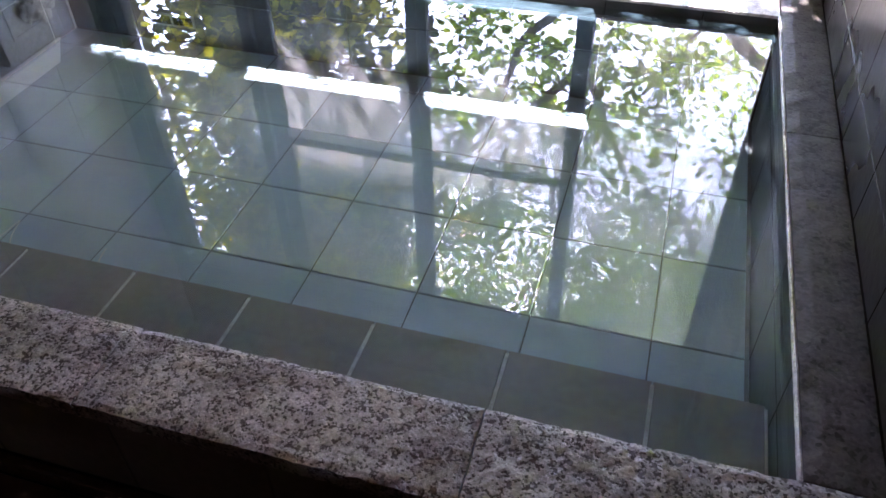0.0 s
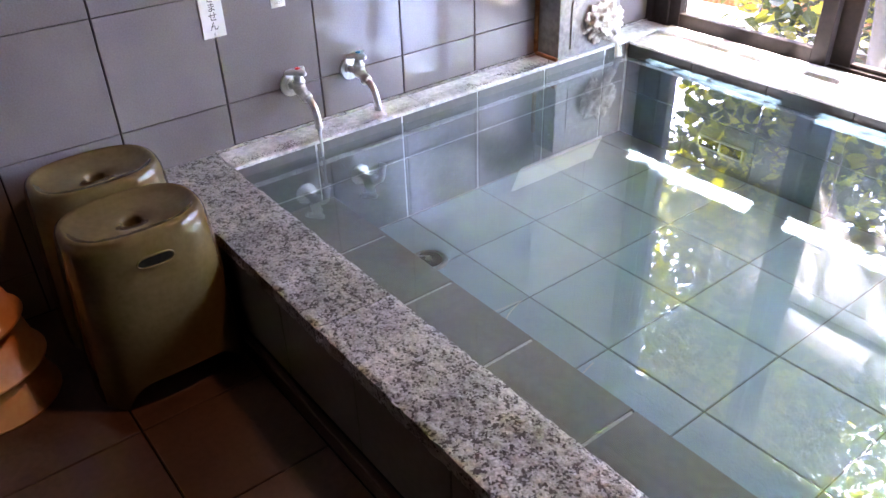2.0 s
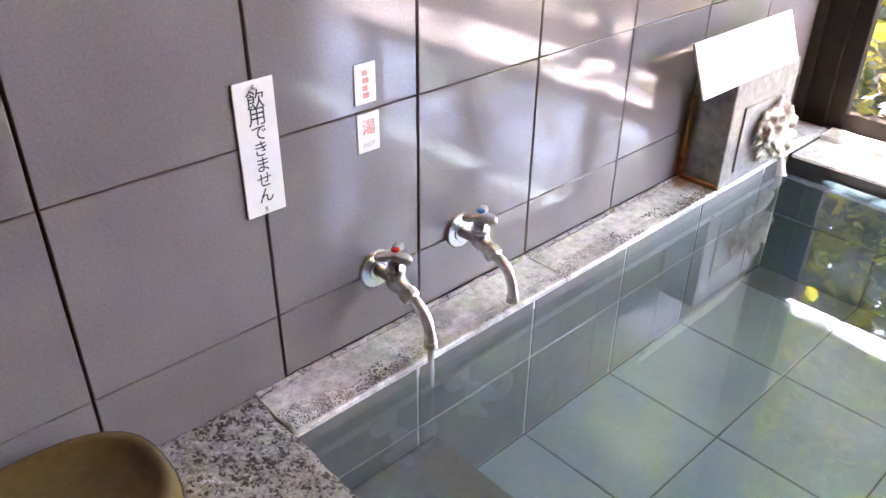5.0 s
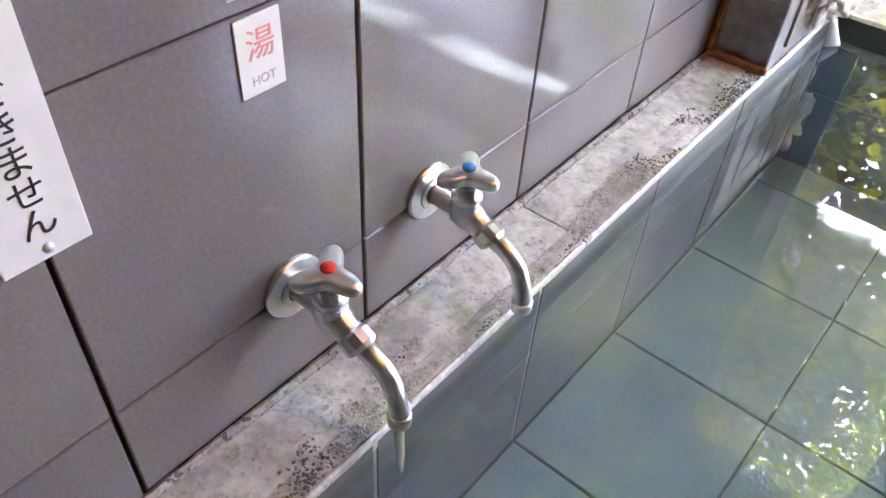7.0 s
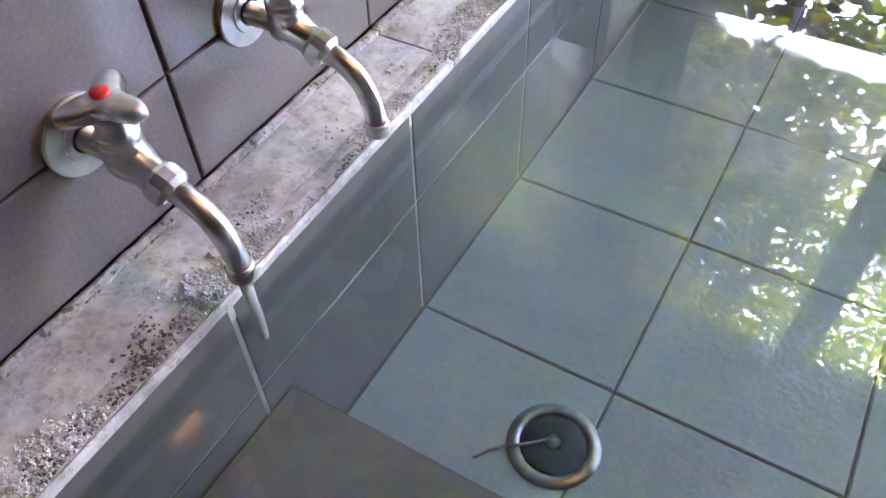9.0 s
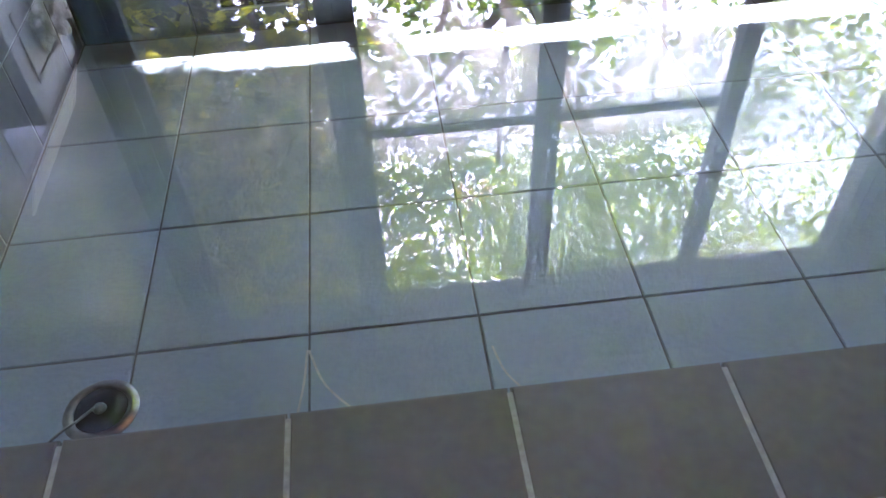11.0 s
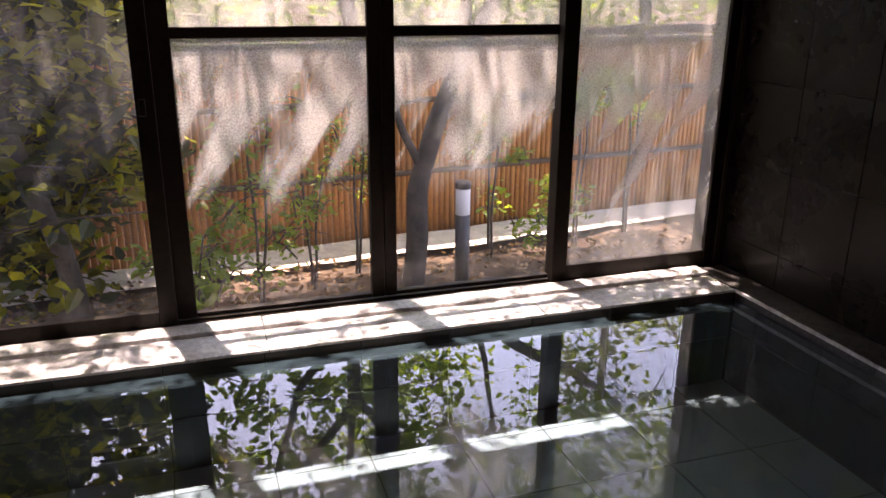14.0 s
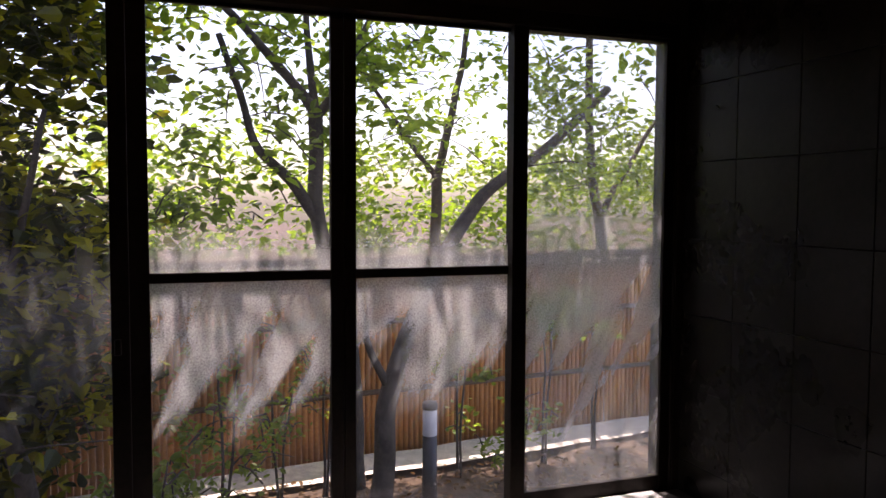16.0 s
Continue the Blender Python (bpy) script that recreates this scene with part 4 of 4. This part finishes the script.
def tree(label, limbs, clusters, leaf="leaf", size=0.08, seed=1, name="tree", category="tree"):
    """limbs: (points, first radius, last radius); clusters: (centre, radius, number of leaves)."""
    rnd = random.Random(seed)
    base = limbs[0][0][0]
    t = thing(name, base, label, category)
    for k, (pts, r0, r1) in enumerate(limbs):
        line = spline(pts, 6)
        n = len(line)
        line = [p + Vector((noise.noise(p * 3), noise.noise(p * 3 + Vector((9, 0, 0))), 0)) * 0.02 for p in line]
        part("trunk" if k == 0 else "limb", tube(line, [r0 + (r1 - r0) * i / (n - 1) for i in range(n)], 9), "bark", t, smooth=True)
    data = ([], [])
    tw = bmesh.new()
    for c, r, n in clusters:
        high = c[2] > 3.4
        leaves(data, c, r, round(n * 1.8) if high else n, size * 0.74 if high else size, rnd)
        for _ in range(max(2, n // 40)):
            e = Vector(c) + Vector((rnd.gauss(0, 1), rnd.gauss(0, 1), rnd.gauss(0, 0.7))) * r * 0.6
            s = Vector(c) + Vector((rnd.gauss(0, 1), rnd.gauss(0, 1), rnd.gauss(-0.3, 0.5))) * r * 0.3
            tube([s, (s + e) / 2 + Vector((0, 0, 0.03)), e], [0.006, 0.005, 0.003], 5, tw)
    part("twigs", tw, "bark", t)
    me = bpy.data.meshes.new("crown")
    me.from_pydata(data[0], [], data[1])
    me.materials.append(M[leaf])
    o = new("crown", me)
    o.parent = t
    o.matrix_parent_inverse = Matrix.Translation(-Vector(base))
    return t


def scatter(seed, n, lo, hi, r, count):
    rnd = random.Random(seed)
    out = []
    for _ in range(n):
        c = tuple(rnd.uniform(a, b) for a, b in zip(lo, hi))
        # a gap in the canopy along the path
        foot = c[1] - 0.23 * (c[2] - GROUND)
        if c[2] > 2.6 and c[1] > 3 and 4.3 < foot < 5.05 and c[0] > 0.3:
            continue
        out.append((c, r * rnd.uniform(0.7, 1.3), count))
    return out


G = GROUND - 0.05
tree("dark leaning garden tree with a slanting trunk", [
    ([(2.12, 3.85, G), (2.17, 3.86, -0.07), (2.19, 3.88, 0.22), (2.30, 3.9, 0.54), (2.47, 3.92, 0.9), (2.65, 3.95, 1.22), (2.84, 3.97, 1.48), (3.06, 4.0, 1.66), (3.43, 4.05, 1.9), (3.9, 4.1, 2.3)], 0.075, 0.03),
    ([(2.19, 3.88, 0.30), (2.08, 3.9, 0.55), (2.02, 3.95, 0.9), (1.9, 4.0, 1.2)], 0.03, 0.012)],
    scatter(11, 14, (2.9, 3.5, 1.7), (4.4, 4.4, 2.9), 0.30, 60) + scatter(29, 55, (0.2, 3.25, 4.6), (3.4, 4.4, 6.2), 0.34, 85), seed=1)
tree("forked garden tree with broad bright green leaves", [
    ([(2.12, 4.4, G), (2.08, 4.4, 0.4), (2.03, 4.4, 0.77), (1.91, 4.4, 1.04), (1.85, 4.4, 1.41), (1.83, 4.4, 2.06)], 0.065, 0.05),
    ([(1.83, 4.4, 2.04), (1.75, 4.4, 2.18), (1.5, 4.35, 2.45), (1.18, 4.3, 2.75), (0.7, 4.2, 3.1)], 0.04, 0.018),
    ([(1.83, 4.4, 2.04), (1.80, 4.4, 2.4), (1.77, 4.4, 2.8), (1.74, 4.4, 3.5)], 0.032, 0.014),
    ([(1.83, 4.4, 2.04), (1.96, 4.4, 2.2), (2.08, 4.4, 2.45), (2.35, 4.35, 3.0)], 0.036, 0.018),
    ([(1.85, 4.4, 1.36), (1.72, 4.38, 1.56), (1.62, 4.35, 1.65), (1.46, 4.3, 1.8), (1.38, 4.3, 2.0), (1.2, 4.2, 2.5)], 0.045, 0.02)],
    scatter(12, 50, (0.5, 3.8, 1.9), (2.6, 4.9, 3.8), 0.24, 55) + scatter(41, 60, (0.2, 3.6, 3.4), (3.6, 4.9, 5.0), 0.30, 45) + scatter(21, 95, (-0.6, 3.3, 4.2), (3.0, 6.0, 6.6), 0.42, 90) + scatter(13, 16, (0.8, 3.9, 1.3), (1.75, 4.6, 2.0), 0.2, 26), size=0.088, seed=2)
tree("slender tree behind the fence with light green leaves", [
    ([(3.24, 6.0, G), (3.24, 6.0, 0.5), (3.24, 6.0, 1.1), (3.26, 6.0, 1.74)], 0.06, 0.05),
    ([(3.26, 6.0, 1.72), (3.39, 6.0, 2.26), (3.52, 6.0, 2.87), (3.65, 6.0, 3.7)], 0.045, 0.02),
    ([(3.26, 6.0, 1.72), (3.03, 6.0, 1.98), (2.66, 6.0, 2.5), (2.3, 5.9, 3.1)], 0.03, 0.012)],
    scatter(14, 48, (2.2, 5.5, 1.7), (4.6, 6.6, 3.8), 0.30, 36) + scatter(22, 70, (2.2, 4.6, 3.9), (5.4, 7.4, 6.8), 0.45, 85), size=0.085, seed=3)
tree("leafy tree by the fence, hazy through the clouded pane", [
    ([(4.6, 5.3, G), (4.62, 5.3, 0.5), (4.58, 5.3, 1.2), (4.47, 5.3, 1.9), (4.42, 5.3, 3.2)], 0.07, 0.03),
    ([(4.55, 5.3, 1.3), (4.8, 5.25, 1.8), (5.2, 5.2, 2.4)], 0.035, 0.015)],
    scatter(15, 50, (3.7, 4.6, 1.5), (5.9, 6.0, 3.8), 0.32, 60) + scatter(23, 80, (2.8, 3.2, 4.2), (6.2, 5.4, 6.6), 0.42, 75), seed=4)
tree("dense dark evergreen tree with glossy leaves near the window", [
    ([(0.25, 3.5, G), (0.20, 3.5, 0.0), (0.10, 3.5, 0.4), (-0.02, 3.55, 0.9), (-0.15, 3.6, 1.5), (-0.25, 3.6, 2.6)], 0.06, 0.03),
    ([(0.02, 3.53, 0.8), (0.2, 3.4, 1.3), (0.35, 3.3, 1.9)], 0.03, 0.012)],
    scatter(16, 170, (-0.75, 3.2, 0.2), (0.55, 4.7, 3.7), 0.36, 75) + scatter(24, 30, (-0.9, 3.2, 3.6), (0.0, 6.0, 6.2), 0.42, 75) + scatter(18, 34, (-0.7, 3.7, -0.35), (0.15, 4.7, 0.6), 0.3, 60), "leaf_dark_sunlit", 0.115, 5)
tree("dark evergreen crown high in the corner of the garden", [([(-1.3, 3.6, G), (-1.3, 3.6, 1.0), (-1.2, 3.6, 2.4), (-1.1, 3.6, 3.6)], 0.05, 0.025)],
     scatter(17, 60, (-1.3, 3.0, 1.7), (0.1, 4.2, 4.6), 0.36, 75), "leaf_dark_sunlit", 0.09, 6)
# added leaf blocker above the view: dapples the ledge, ends the sun strip
tree("added tall slim tree, leaves out of view, casting dapples on the ledge", [([(-0.75, 2.35, G), (-0.75, 2.36, 1.5), (-0.72, 2.4, 3.2), (-0.2, 2.5, 4.3), (0.9, 2.5, 4.5), (2.4, 2.5, 4.4)], 0.04, 0.01)],
     scatter(26, 34, (-0.2, 2.36, 3.5), (2.9, 2.56, 4.1), 0.15, 7) + scatter(27, 26, (2.02, 2.25, 3.6), (2.75, 2.6, 4.4), 0.17, 42) + scatter(28, 10, (-0.3, 2.36, 3.4), (0.45, 2.6, 4.0), 0.2, 24), "leaf", 0.06, 9)
for i, (x, y, lo, hi, w, n, s) in enumerate((
        (1.15, 3.7, -0.2, 0.75, 0.26, 16, 0.06), (1.85, 4.3, 0.0, 0.75, 0.16, 10, 0.04), (2.85, 4.4, 0.2, 0.65, 0.2, 8, 0.06),
        (3.3, 4.3, -0.30, -0.02, 0.35, 9, 0.06), (3.6, 4.5, 0.4, 0.75, 0.2, 7, 0.06), (0.75, 3.3, -0.40, 0.15, 0.2, 9, 0.07), (4.1, 4.6, 0.4, 0.75, 0.2, 7, 0.06), (1.5, 4.1, -0.3, 0.25, 0.12, 5, 0.05))):
    tree("small green garden shrub with thin stems", [([(x, y, G), (x + 0.02, y, (G + lo) / 2), (x - 0.01, y, hi)], 0.014, 0.006), ([(x + 0.03, y, G), (x + 0.08, y, 0.5 * (lo + hi)), (x + 0.12, y, hi)], 0.010, 0.004)],
         scatter(30 + i, int(n * 1.7), (x - w, y - w, lo), (x + w, y + w, hi), 0.12, 22), "leaf", s, 20 + i, "shrub", "shrub")
# hedge and woods beyond the fence
for i, (lo, hi, n) in enumerate((((-4.0, 6.4, 0.3), (3.0, 7.6, 2.1), 150), ((2.5, 6.6, 0.3), (9.0, 8.0, 2.0), 150))):
    data = ([], [])
    rnd = random.Random(60 + i)
    for c, r, k in scatter(50 + i, n, lo, hi, 0.45, 60):
        leaves(data, c, r, k, 0.10, rnd)
    me = bpy.data.meshes.new("hedge")
    me.from_pydata(data[0], [], data[1])
    me.materials.append(M["leaf"])
    tagged(new("hedge", me), "uneven green hedge beyond the fence", "hedge", kind="stuff")
# fallen leaves on the soil
data = ([], [])
rnd = random.Random(77)
for _ in range(2600):
    leaves(data, (rnd.uniform(-0.5, 4.5), rnd.uniform(2.4, 4.5), GROUND + 0.055), 0.02, 1, 0.05, rnd, 0.2)
me = bpy.data.meshes.new("fallen_leaves")
me.from_pydata(data[0], [], data[1])
M["dry_leaf"] = leaf_mat("dry_leaf", (0.10, 0.055, 0.025), (0.34, 0.22, 0.11), (0.8, 0.7, 0.5))
me.materials.append(M["dry_leaf"])
tagged(new("fallen_leaves", me), "dry brown leaves scattered over the soil", "leaves", kind="stuff")

# ---- tiles of the walls and floor ----
for y0, y1 in spans(0.0, TILE, SOUTH, 1.80):
    for z0, z1 in spans(0.43, TILE, 0.0, 2.62):
        if y0 > -0.24 and z1 < 0.31:
            continue
        if y1 > -0.24 and z0 < RIM:
            z0 = RIM + 0.004
        tile("tile", wall_west, (-0.008, y0 + 0.002, z0 + 0.001), (0, 1, 0), (0, 0, 1), y1 - y0 - 0.004, z1 - z0 - 0.002, "wall_tile")
        tile("tile", wall_east, (EAST + 0.008, y0 + 0.001, z0 + 0.001), (0, 0, 1), (0, 1, 0), z1 - z0 - 0.002, y1 - y0 - 0.002, "shaded_east_tile")
for x0, x1 in spans(0.30, TILE, 0.0, EAST):
    for y0, y1 in spans(-0.265, TILE, SOUTH, -0.265):
        tile("tile", floor, (x0 + 0.002, y0 + 0.002, -0.008), (1, 0, 0), (0, 1, 0), x1 - x0 - 0.004, y1 - y0 - 0.004, "floor_tile")
